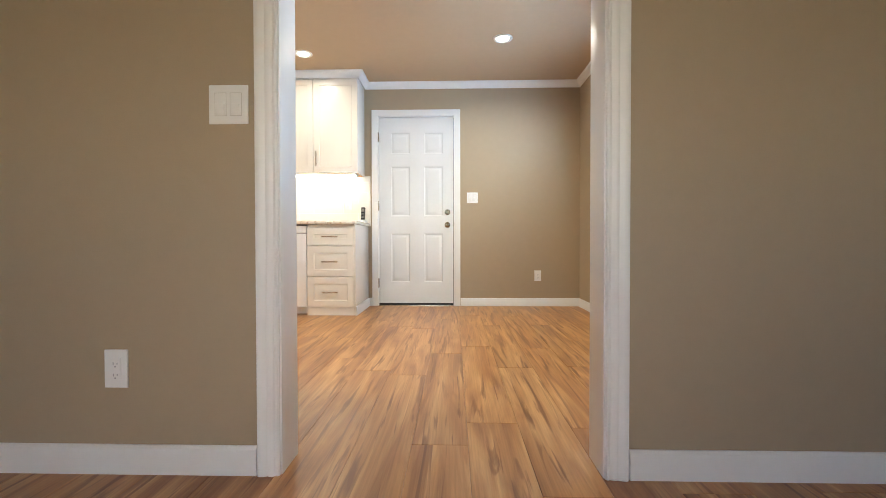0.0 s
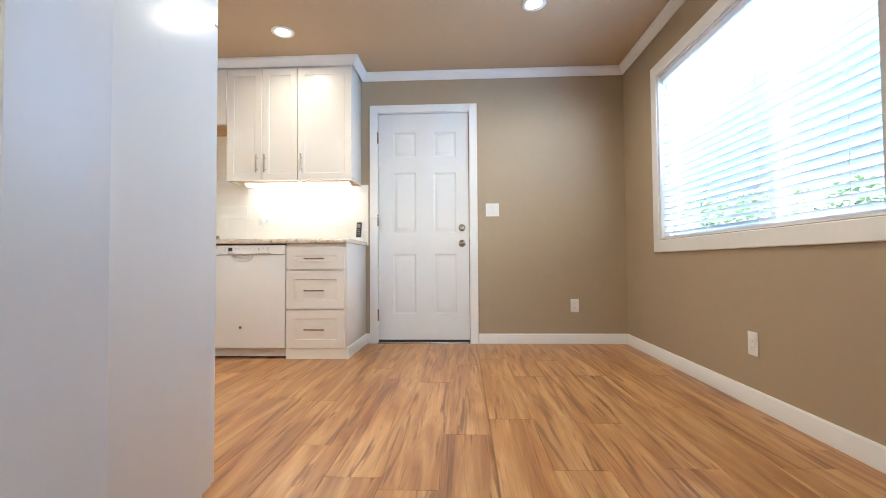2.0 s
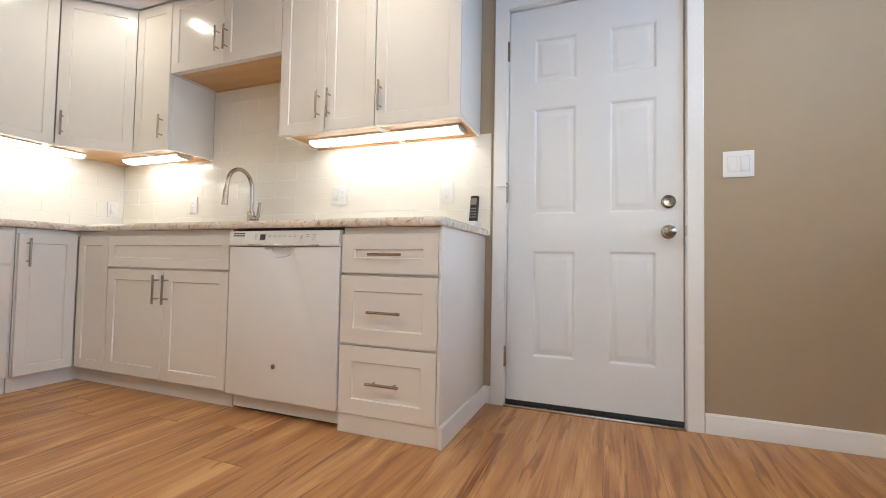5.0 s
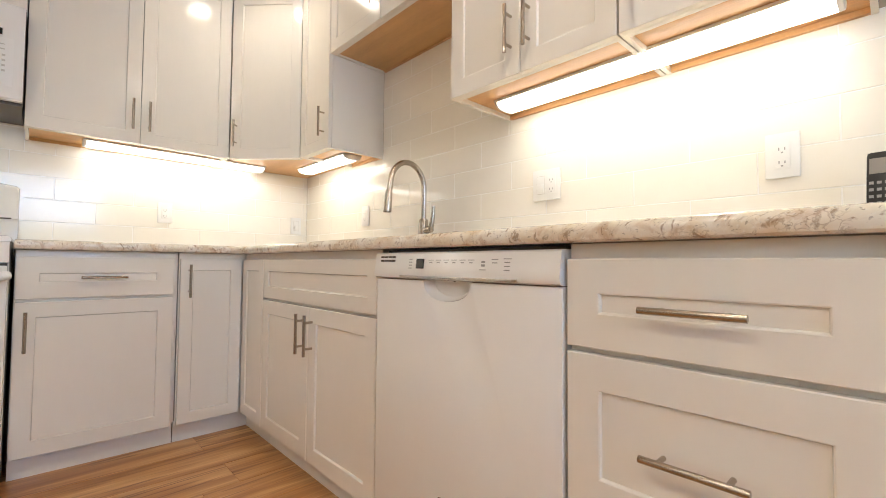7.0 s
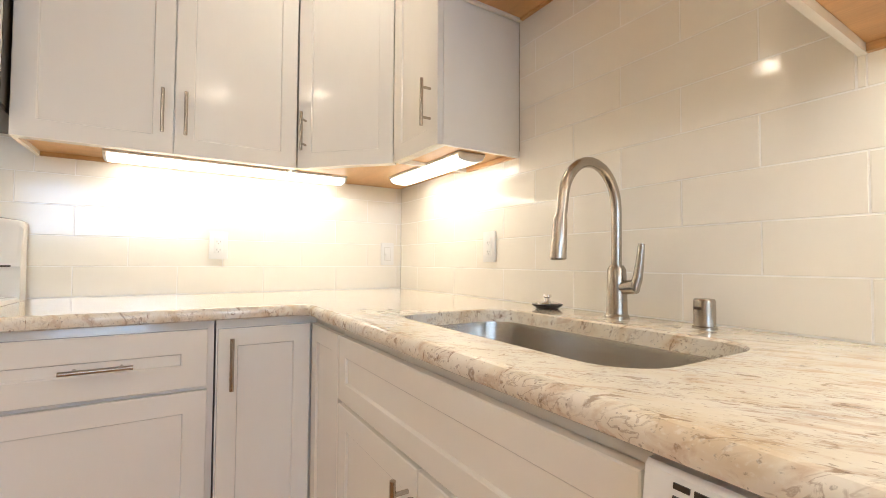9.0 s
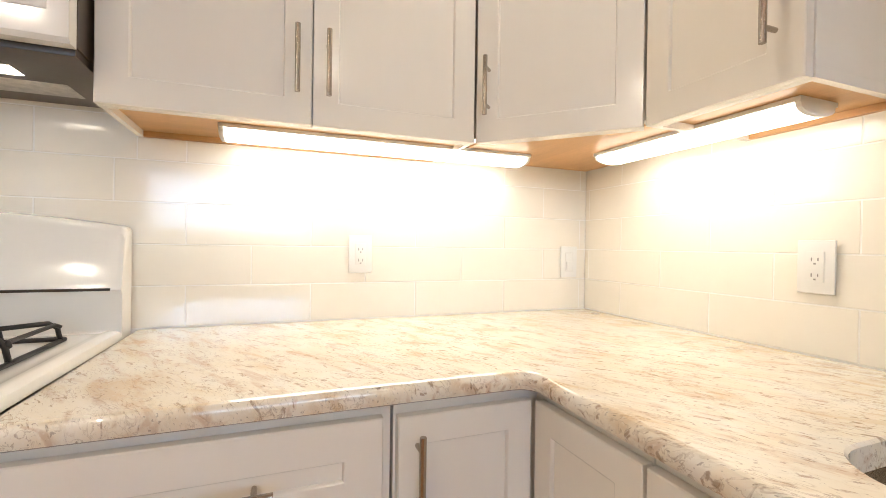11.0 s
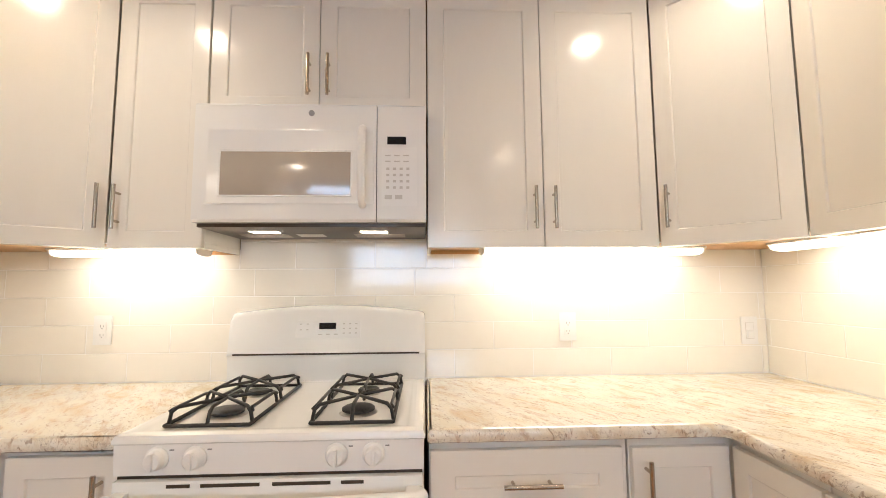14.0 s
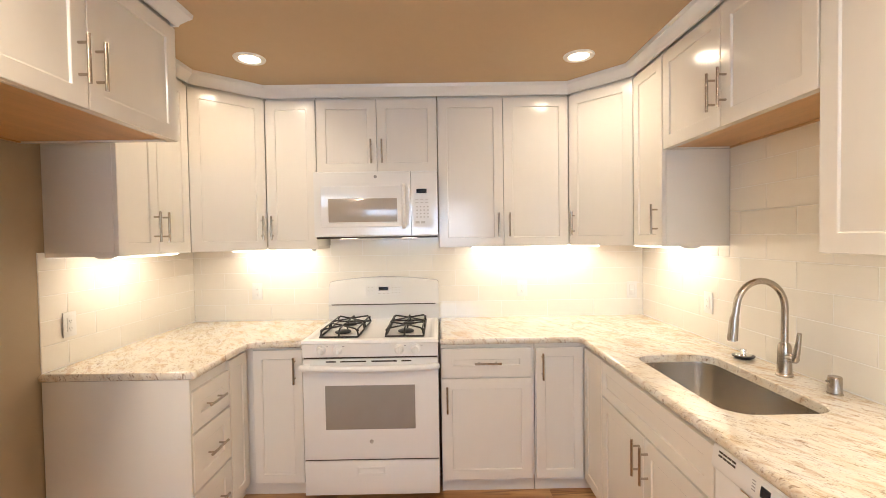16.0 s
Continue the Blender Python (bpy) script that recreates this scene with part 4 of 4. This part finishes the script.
for x in (0.108, 0.198, 0.538, 0.628):
    kb = part("knob", lathe(bmesh.new(), [(0, 0), (0.028, 0), (0.028, 0.006), (0.023, 0.010), (0.021, 0.024), (0.017, 0.028), (0, 0.028)], 24, pose(x, -0.006, 0.855, 93)), PLASTIC, kp)
    part("knob_grip", B(x - 0.005, -0.041, 0.834, x + 0.005, -0.012, 0.876, 0.003), PLASTIC, kb)
bars("burner_mark", kp, [(x + dx, 0.874, 0.010, 0.003) for x in (0.108, 0.198, 0.538, 0.628) for dx in (0.034,)], PRINT, pose(0, -0.0085, 0))
# dark filler colours the recess under the knob panel as shade
part("door_gap_shade", B(0.008, 0.006, 0.800, W - 0.008, 0.03, 0.8115), DARK, rng, "dark strip for the shade under the knob panel")
od = part("oven_door", B(0.006, -0.012, 0.245, W - 0.006, 0.028, 0.803, 0.006), ENAMEL, rng)
for x0, x1 in ((0.135, 0.19), (0.215, 0.355), (0.385, 0.525), (0.55, 0.605)):
    part("vent_slot", B(x0, -0.0135, 0.787, x1, -0.0115, 0.795), DARK, od)
part("oven_window", B(0.128, -0.0145, 0.414, 0.622, -0.0115, 0.658, 0.001), OVEN_GLASS, od, "grey oven glass")
bm = tube(bmesh.new(), [(0.006, -0.036, 0.768), (0.018, -0.050, 0.766)] + [(0.018 + (W - 0.036) * k / 8, -0.050 - 0.010 * math.sin(math.pi * k / 8), 0.766 - 0.006 * math.sin(math.pi * k / 8)) for k in range(1, 8)] + [(W - 0.018, -0.050, 0.766), (W - 0.006, -0.036, 0.768)], 0.0165, 14)
for x in (0.03, W - 0.03):
    box(bm, x - 0.018, -0.050, 0.752, x + 0.018, -0.010, 0.780, 0.004)
part("oven_handle", bm, PLASTIC, od, "thick white bar handle")
part("badge", lathe(bmesh.new(), [(0, 0), (0.011, 0), (0.011, 0.002), (0, 0.003)], 20, pose(W / 2, -0.012, 0.345, 90)), GREY, od, "round metal badge")
# dark filler colours the recess over the drawer as shade
part("drawer_gap_shade", B(0.01, 0.0, 0.234, W - 0.01, 0.03, 0.246), DARK, rng, "dark strip for the shade above the drawer")
dr = part("storage_drawer", B(0.006, -0.010, 0.045, W - 0.006, 0.028, 0.235, 0.006), ENAMEL, rng)
bm = bmesh.new()
loft(bm, [rect(0.295, 0.155, 0.455, 0.205, -0.0105), rect(0.295, 0.155, 0.455, 0.205, -0.014, 0.003), rect(0.295, 0.155, 0.455, 0.205, -0.014, 0.010), rect(0.295, 0.155, 0.455, 0.205, -0.0105, 0.014)], cap0=False)
part("drawer_grip", bm, PLASTIC, dr)


def grate(x0, x1, y0, y1):
    """A cast-iron grate over two burners: a low frame on feet with raised fingers."""
    g = part("grate", bmesh.new(), IRON, rng, "black cast-iron grate")
    bm = bmesh.new()
    lo, hi, r = 0.912, 0.952, 0.0052
    ym = (y0 + y1) / 2
    ring = [(x0, y0), (x1, y0), (x1, y1), (x0, y1), (x0, y0)]
    for p, q in zip(ring, ring[1:]):
        tube(bm, [(*p, lo), (*q, lo)], r, 8)
    for ya, yb in ((y0, ym), (ym, y1)):
        cxx, cyy = (x0 + x1) / 2, (ya + yb) / 2
        for px, py in ((x0, ya + 0.02), (x1, ya + 0.02), (x0, yb - 0.02), (x1, yb - 0.02)):
            tx, ty = px + (cxx - px) * 0.16, py + (cyy - py) * 0.08
            tube(bm, [(px, py, lo), (px + (tx - px) * 0.3, py, hi - 0.012), (tx, ty, hi), (cxx + (px - cxx) * 0.03, cyy + (py - cyy) * 0.03, hi + 0.002)], [r, r, r, r * 0.9], 8)
        for sx in (x0, x1):
            tube(bm, [(sx, ya + 0.02, lo + 0.03), (sx + (cxx - sx) * 0.06, ya + 0.03, hi - 0.004), (sx + (cxx - sx) * 0.06, yb - 0.03, hi - 0.004), (sx, yb - 0.02, lo + 0.03)], r * 0.9, 8)
        for py in (ya, yb):
            s = 0.02 if py == ya else -0.02
            tube(bm, [(cxx, py, lo), (cxx, py + s * 0.6, hi - 0.01), (cxx, py + s * 1.4, hi), (cxx, cyy + (py - cyy) * 0.03, hi + 0.002)], [r, r, r, r * 0.9], 8)
    bmesh.ops.recalc_face_normals(bm, faces=bm.faces)
    bm.to_mesh(g.data)
    bm.free()
    g.data.polygons.foreach_set("use_smooth", [True] * len(g.data.polygons))
    for ya, yb, rr in ((y0, ym, 0.047), (ym, y1, 0.036)):
        cxx, cyy = (x0 + x1) / 2, (ya + yb) / 2
        part("burner_base", lathe(bmesh.new(), [(rr + 0.012, 0.897), (rr + 0.008, 0.906), (rr * 0.85, 0.912), (0, 0.912)], 24, pose(cxx, cyy, 0)), GREY, rng, "grey metal burner ring")
        part("burner_cap", lathe(bmesh.new(), [(rr * 0.9, 0.911), (rr, 0.914), (rr, 0.920), (rr * 0.85, 0.924), (0, 0.925)], 24, pose(cxx, cyy, 0)), IRON, rng, "black burner cap")


grate(0.085, 0.300, 0.055, 0.520)
grate(0.456, 0.671, 0.055, 0.520)

MW = pose(-2.945, 2.168, 0, 0, 0, 90)
W = 0.756
mw = thing("microwave", MW, "white over-the-range microwave with lit underside", "microwave")
part("body", B(0.002, 0.028, 1.484, W - 0.002, 0.385, 1.878, 0.002), ENAMEL, mw)
part("side_trim", B(W - 0.0015, 0.03, 1.482, W + 0.0005, 0.38, 1.875), DARK, mw, "dark brown side")
# gently bowed front door
for nm, a, b_ in (("door", 0.0, 0.592), ("control_panel", 0.595, W)):
    bm = bmesh.new()
    k = 10
    secs = []
    for i in range(k + 1):
        x = a + (b_ - a) * i / k
        bow = 0.002 * (1 - ((x - W / 2) / (W / 2)) ** 2)
        secs.append([(x, 0.028, 1.478), (x, 0.004 - bow, 1.478), (x, -0.004 - bow, 1.486), (x, -0.004 - bow, 1.868), (x, 0.002 - bow, 1.875), (x, 0.028, 1.875)])
    loft(bm, secs)
    f = part(nm, bm, ENAMEL, mw)
    if nm == "door":
        mdoor = f
    else:
        mpanel = f
bm = bmesh.new()
loft(bm, [rect(0.04, 1.535, 0.585, 1.79, -0.003), rect(0.04, 1.535, 0.585, 1.79, -0.0085, 0.002), rect(0.04, 1.535, 0.585, 1.79, -0.0085, 0.006), rect(0.04, 1.535, 0.585, 1.79, -0.0072, 0.009)], cap0=False)
part("door_bezel", bm, ENAMEL, mdoor)
part("door_screen", B(0.088, -0.0080, 1.566, 0.508, -0.004, 1.710, 0.001), SCREEN_GLASS, mdoor, "grey see-through screen")
bm = bmesh.new()
loft(bm, [rect(0.082, 1.560, 0.514, 1.716, -0.0065), rect(0.082, 1.560, 0.514, 1.716, -0.0092, 0.0015), rect(0.082, 1.560, 0.514, 1.716, -0.0092, 0.004), rect(0.082, 1.560, 0.514, 1.716, -0.0076, 0.0065)], cap0=False, cap1=False)
part("screen_frame", bm, ENAMEL, mdoor)
bm = tube(bmesh.new(), [(0.548, -0.012, 1.530), (0.549, -0.046, 1.545), (0.550, -0.054, 1.57), (0.550, -0.054, 1.75), (0.549, -0.046, 1.775), (0.548, -0.012, 1.790)], 0.012, 12)
part("door_handle", bm, PLASTIC, mdoor, "upright white handle")
part("badge", lathe(bmesh.new(), [(0, 0), (0.010, 0), (0.010, 0.002), (0, 0.003)], 20, pose(W / 2, -0.0060, 1.842, 90)), PRINT, mdoor, "round metal badge")
cp = pose(0, -0.0053, 0)
part("display", B(0.628, -0.002, 1.738, 0.690, 0.004, 1.764, m=cp), DISPLAY, mpanel, "black display")
part("key_panel", B(0.610, -0.0005, 1.530, 0.725, 0.004, 1.728, m=cp), PLASTIC, mpanel)
bars("key", mpanel, [(0.630 + 0.022 * (k % 4), 1.655 - 0.021 * (k // 4), 0.010, 0.008) for k in range(16)] + [(0.632 + 0.034 * k, 1.560, 0.024, 0.014) for k in range(2)] +
     [(0.63 + 0.03 * k, 1.70, 0.018, 0.004) for k in range(3)] + [(0.63 + 0.03 * k, 1.68, 0.018, 0.004) for k in range(3)], KEY, cp)
part("underside", B(0.002, 0.030, 1.466, W - 0.002, 0.385, 1.4835, 0.002), DARK, mw, "dark brown metal underside")
for x0, x1 in ((0.13, 0.225), (0.52, 0.615)):
    part("hood_lamp", B(x0, 0.13, 1.4648, x1, 0.185, 1.4675, 0.0005), HOOD_LAMP, mw, "lit hood lamp")
for x0, x1 in ((0.06, 0.235), (0.485, 0.675)):
    part("filter", B(x0, 0.215, 1.4648, x1, 0.31, 1.4675, 0.0005), GREY, mw, "grey mesh grease filter")
part("label_plate", B(0.27, 0.215, 1.4650, 0.37, 0.29, 1.4675), PLASTIC, mw, "white printed plate")


# ---- lights ----
def strip_light(m, length, label="lit white under-cabinet fluorescent strip"):
    """A fluorescent strip along x, hung under z = 0."""
    s = thing("strip_light", m, label, "lamp", "under-cabinet lights")
    part("housing", B(0, -0.057, -0.010, length, 0.057, 0, 0.002), PLASTIC, s)
    bm = bmesh.new()
    sec = [(0.053 * math.cos(a), -0.008 - 0.023 * math.sin(a) ** 0.6) for a in (math.pi * k / 10 for k in range(11))]
    loft(bm, [[(x, y, z) for y, z in sec] for x in (0.012, length - 0.012)])
    part("diffuser", bm, TUBE, s, "glowing white diffuser")
    for x in (0.0, length - 0.012):
        bm = bmesh.new()
        loft(bm, [[(x + dx, y * k, -0.008 + (z + 0.008) * k) for y, z in sec] for dx, k in ((0.0, 0.9), (0.002, 1.0), (0.010, 1.02), (0.012, 1.02))] if x == 0.0 else
             [[(x + dx, y * k, -0.008 + (z + 0.008) * k) for y, z in sec] for dx, k in ((0.0, 1.02), (0.002, 1.02), (0.010, 1.0), (0.012, 0.9))])
        part("end_cap", bm, PLASTIC, s)
    return s


LZ = UZ + 0.0155
strip_light(pose(-1.46, 4.235, LZ), 0.93)
strip_light(pose(-3.205, 3.135, LZ, 0, 0, 90), 0.87)
strip_light(pose(-3.06, 4.225, LZ), 0.56)
strip_light(pose(-3.205, 1.55, LZ, 0, 0, 90), 0.54)
strip_light(pose(-2.82, 1.365, LZ), 0.50)


def downlight(x, y, watts):
    d = thing("recessed_downlight", pose(x, y, CEIL), "lit recessed ceiling downlight with a white trim ring", "lamp", "ceiling downlights")
    part("trim_ring", lathe(bmesh.new(), [(0.052, 0.0), (0.052, -0.004), (0.060, -0.008), (0.078, -0.006), (0.082, 0.0)], 32), TRIM, d)
    part("lens", lathe(bmesh.new(), [(0.053, -0.001), (0.050, -0.004), (0.0, -0.006)], 32), LAMP, d, "glowing lens")
    area_lamp("downlight_beam", pose(x, y, CEIL - 0.012), 0.10, 0.10, watts, (1.0, 0.86, 0.69), "DISK", 160)


for x, y, k in ((-0.885, 3.62, 0.42), (0.908, 3.375, 0.7), (-2.59, 1.95, 0.27), (-2.61, 3.69, 0.25), (-0.885, 1.99, 1.2), (0.908, 1.95, 0.6)):
    downlight(x, y, CAN_WATTS * k)



# ---- plates ----
def plate(m, gangs, kind, label):
    """A wall plate facing -y, centred on m: outlet, rocker or toggle switches."""
    ww = 0.071 + 0.046 * (gangs - 1)
    p = thing("wall_plate", m, label, "outlet" if kind == "outlet" else "switch")
    part("cover", B(-ww / 2, -0.006, -0.0575, ww / 2, 0.0, 0.0575, 0.0025), PLASTIC, p)
    for g in range(gangs):
        x = (g - (gangs - 1) / 2) * 0.046
        k = kind[g] if isinstance(kind, (list, tuple)) else kind
        if k == "outlet":
            f = part("receptacle", B(x - 0.0165, -0.0085, -0.033, x + 0.0165, -0.005, 0.033, 0.001), PLASTIC, p)
            for zc in (-0.018, 0.016):
                for dx, hh in ((-0.006, 0.008), (0.006, 0.0065)):
                    part("slot", B(x + dx - 0.0011, -0.0090, zc - hh / 2, x + dx + 0.0011, -0.0082, zc + hh / 2), PRINT, f)
                part("slot", B(x - 0.0022, -0.0090, zc - 0.011, x + 0.0022, -0.0082, zc - 0.0075), PRINT, f)
        else:
            f = part("rocker", B(x - 0.0165, -0.0075, -0.033, x + 0.0165, -0.005, 0.033, 0.001), PLASTIC, p)
            # grey rim drawn for the thin shadow round the rocker
            part("shadow_gap", B(x - 0.0175, -0.0066, -0.0342, x + 0.0175, -0.0055, 0.0342), KEY, f)
            part("paddle", B(x - 0.0140, -0.0135, -0.030, x + 0.0140, -0.006, 0.002, 0.0015, m=pose(0, 0, 0, 7)), PLASTIC, f)
    return p


TY = YB - 0.008
plate(pose(-1.357, TY, 1.12), 2, ("switch", "outlet"), "white two-gang switch and outlet plate on the tiles")
plate(pose(-0.66, TY, 1.105), 1, "outlet", "white outlet plate on the tiles near the door")
plate(pose(-2.573, TY, 1.095), 1, "outlet", "white outlet plate on the tiles by the corner")
plate(pose(XL + 0.008, 3.51, 1.10, 0, 0, 90), 1, "outlet", "white outlet plate on the tiles between range and corner")
plate(pose(XL + 0.008, 4.285, 1.076, 0, 0, 90), 1, "switch", "white switch plate on the tiles in the corner")
plate(pose(XL + 0.008, 1.645, 1.105, 0, 0, 90), 1, "outlet", "white outlet plate on the tiles behind the short counter corner")
plate(pose(-2.300, YL + 0.008, 1.088, 0, 0, 180), 1, "outlet", "white outlet plate on the tiles over the short counter")
plate(pose(0.69, YB, 1.174), 2, ("switch", "switch"), "white two-gang switch plate beside the outside door")
plate(pose(1.395, YB, 0.329), 1, "outlet", "white outlet plate low on the taupe wall")
plate(pose(XR, 2.74, 0.307, 0, 0, -90), 1, "outlet", "white outlet plate below the window")
plate(pose(-0.174, NEAR0, 1.103, 0, 0, 0), 2, ("switch", "switch"), "white two-gang switch plate beside the cased opening")
plate(pose(-0.524, NEAR0, 0.316, 0, 0, 0), 1, "outlet", "white duplex outlet low on the taupe wall")

# ---- outside ----
tagged(part("ground", B(-150, -150, -0.4, 150, 150, -0.15), LAWN), "green lawn outside", "ground", kind="structure")


def bush(x, y, r, h, seed):
    rnd = random.Random(seed)
    b = thing("bush", pose(x, y, -0.15), "leafy green garden shrub outside the window", "shrub")
    bm = bmesh.new()
    for k in range(7):
        a = 2 * math.pi * k / 7 + rnd.uniform(-0.3, 0.3)
        tube(bm, [(0, 0, 0), (0.25 * r * math.cos(a), 0.25 * r * math.sin(a), h * 0.4), (0.6 * r * math.cos(a), 0.6 * r * math.sin(a), h * 0.85)], [0.03, 0.02, 0.006], 6)
    part("stems", bm, BARK, b)
    bm = bmesh.new()
    for k in range(1400):
        a, q, zz = rnd.uniform(0, 6.28), rnd.random() ** 0.5, rnd.random()
        rad = r * q * (0.55 + 0.6 * math.sin(math.pi * min(1, zz * 0.9 + 0.1))) * (0.85 + 0.25 * math.sin(3 * a + seed))
        c = Vector((rad * math.cos(a), rad * math.sin(a), h * (0.12 + 0.9 * zz)))
        u = Vector((rnd.gauss(0, 1), rnd.gauss(0, 1), rnd.gauss(0, 0.6))).normalized()
        w_ = u.orthogonal().normalized()
        s = rnd.uniform(0.03, 0.065)
        bm.faces.new([bm.verts.new(c + p) for p in (-u * s, w_ * s * 0.5, u * s, -w_ * s * 0.5)])
    tagged(part("foliage", bm, LEAF, b), kind="stuff")


for i, (x, y, r, h) in enumerate(((4.9, 5.4, 0.9, 1.70), (5.0, 7.2, 1.0, 1.85), (5.4, 9.0, 1.1, 1.95), (4.8, 3.6, 0.8, 1.5), (6.5, 11.0, 1.2, 2.3))):
    bush(x, y, r, h, i + 3)

# ---- backsplash tiles ----
TILE_L, TILE_H = 0.325, 0.111


def tile_mesh(wd, ht):
    bm = bmesh.new()
    g, d, e = 0.0014, 0.0010, 0.0009
    loft(bm, [rect(g, g, wd - g, ht - g, 0.001), rect(g, g, wd - g, ht - g, -d + 0.0012), rect(g, g, wd - g, ht - g, -d, e)], cap0=False)
    return link_mesh("tile", bm, TILE)


tile_cache = {}


def tile_zone(bs, zones, joint):
    """zones: (x0, x1, z1) pieces of the tiled field; joint: x of an upright joint in the even rows."""
    bm = bmesh.new()
    for x0, x1, z1 in zones:
        box(bm, x0, -0.003, COUNTER_Z - 0.03, x1, 0.0, z1)
    part("grout_bed", bm, GROUT, bs)
    rows = int((max(z for _, _, z in zones) - COUNTER_Z) / TILE_H) + 1
    for r in range(rows):
        z0 = COUNTER_Z + 0.001 + r * TILE_H
        spans = []
        for x0, x1, z1 in sorted(zones):
            if z1 - z0 < 0.012:
                continue
            if spans and abs(spans[-1][1] - x0) < 1e-4 and abs(min(TILE_H, z1 - z0) - spans[-1][2]) < 1e-4:
                spans[-1][1] = x1
            else:
                spans.append([x0, x1, min(TILE_H, z1 - z0)])
        j0 = joint + (TILE_L / 2 if r % 2 else 0)
        for x0, x1, ht in spans:
            k = math.floor((x0 - j0) / TILE_L)
            while True:
                a, b = max(x0, j0 + k * TILE_L), min(x1, j0 + (k + 1) * TILE_L)
                if a >= x1 - 0.004:
                    break
                if b - a > 0.006:
                    key = (round(b - a, 3), round(ht, 3))
                    if key not in tile_cache:
                        tile_cache[key] = tile_mesh(*key)
                    shared("tile", tile_cache[key], bs, pose(a, -0.003 + random.uniform(-0.0002, 0.0002), z0, random.uniform(-0.12, 0.12), 0, random.uniform(-0.06, 0.06)))
                k += 1


bs = thing("backsplash", pose(0, YB, 0), "cream glazed subway tile backsplash behind the sink", "backsplash", kind="structure")
tile_zone(bs, [(XL + 0.001, -2.414, 1.425), (-2.414, -1.539, 1.885), (-1.539, -0.418, 1.412)], -1.363 + TILE_L / 2)
bs = thing("backsplash", pose(XL, 0, 0, 0, 0, 90), "cream glazed subway tile backsplash behind the range", "backsplash", kind="structure")
tile_zone(bs, [(YL + 0.0052, 2.165, 1.425), (2.165, 2.927, 1.50), (2.927, YB - 0.0052, 1.425)], 3.04)
bs = thing("backsplash", pose(0, YL, 0, 0, 0, 180), "cream glazed subway tile backsplash over the short counter", "backsplash", kind="structure")
tile_zone(bs, [(2.16, -XL - 0.001, 1.425)], 2.30)

# ---- floor planks ----
PW, PL = 0.194, 1.215


def plank_mesh(wd, ln):
    bm = bmesh.new()
    e = 0.0015
    lo = [[(x, y, z) for x, y in ((i, i), (wd - i, i), (wd - i, ln - i), (i, ln - i))] for i, z in ((0.0003, -0.008), (0.0003, -0.0012), (e, 0.0))]
    loft(bm, lo, cap0=False)
    return link_mesh("plank", bm, LAMINATE)


plank_cache = {}
x = -3.34
rnd = random.Random(5)
while x < XR:
    south = -2.6 if x > -2.8 else YL - 0.1
    y = -2.6 - rnd.uniform(0.0, PL)
    while y < YB + 0.1:
        a, b = max(y, south), min(y + PL, YB + 0.1)
        if b - a > 0.02:
            key = (round(min(PW, XR - x), 3), round(b - a, 3))
            if key not in plank_cache:
                plank_cache[key] = plank_mesh(*key)
            shared("plank", plank_cache[key], floor, pose(x, a, 0))
        y += PL
    x += PW
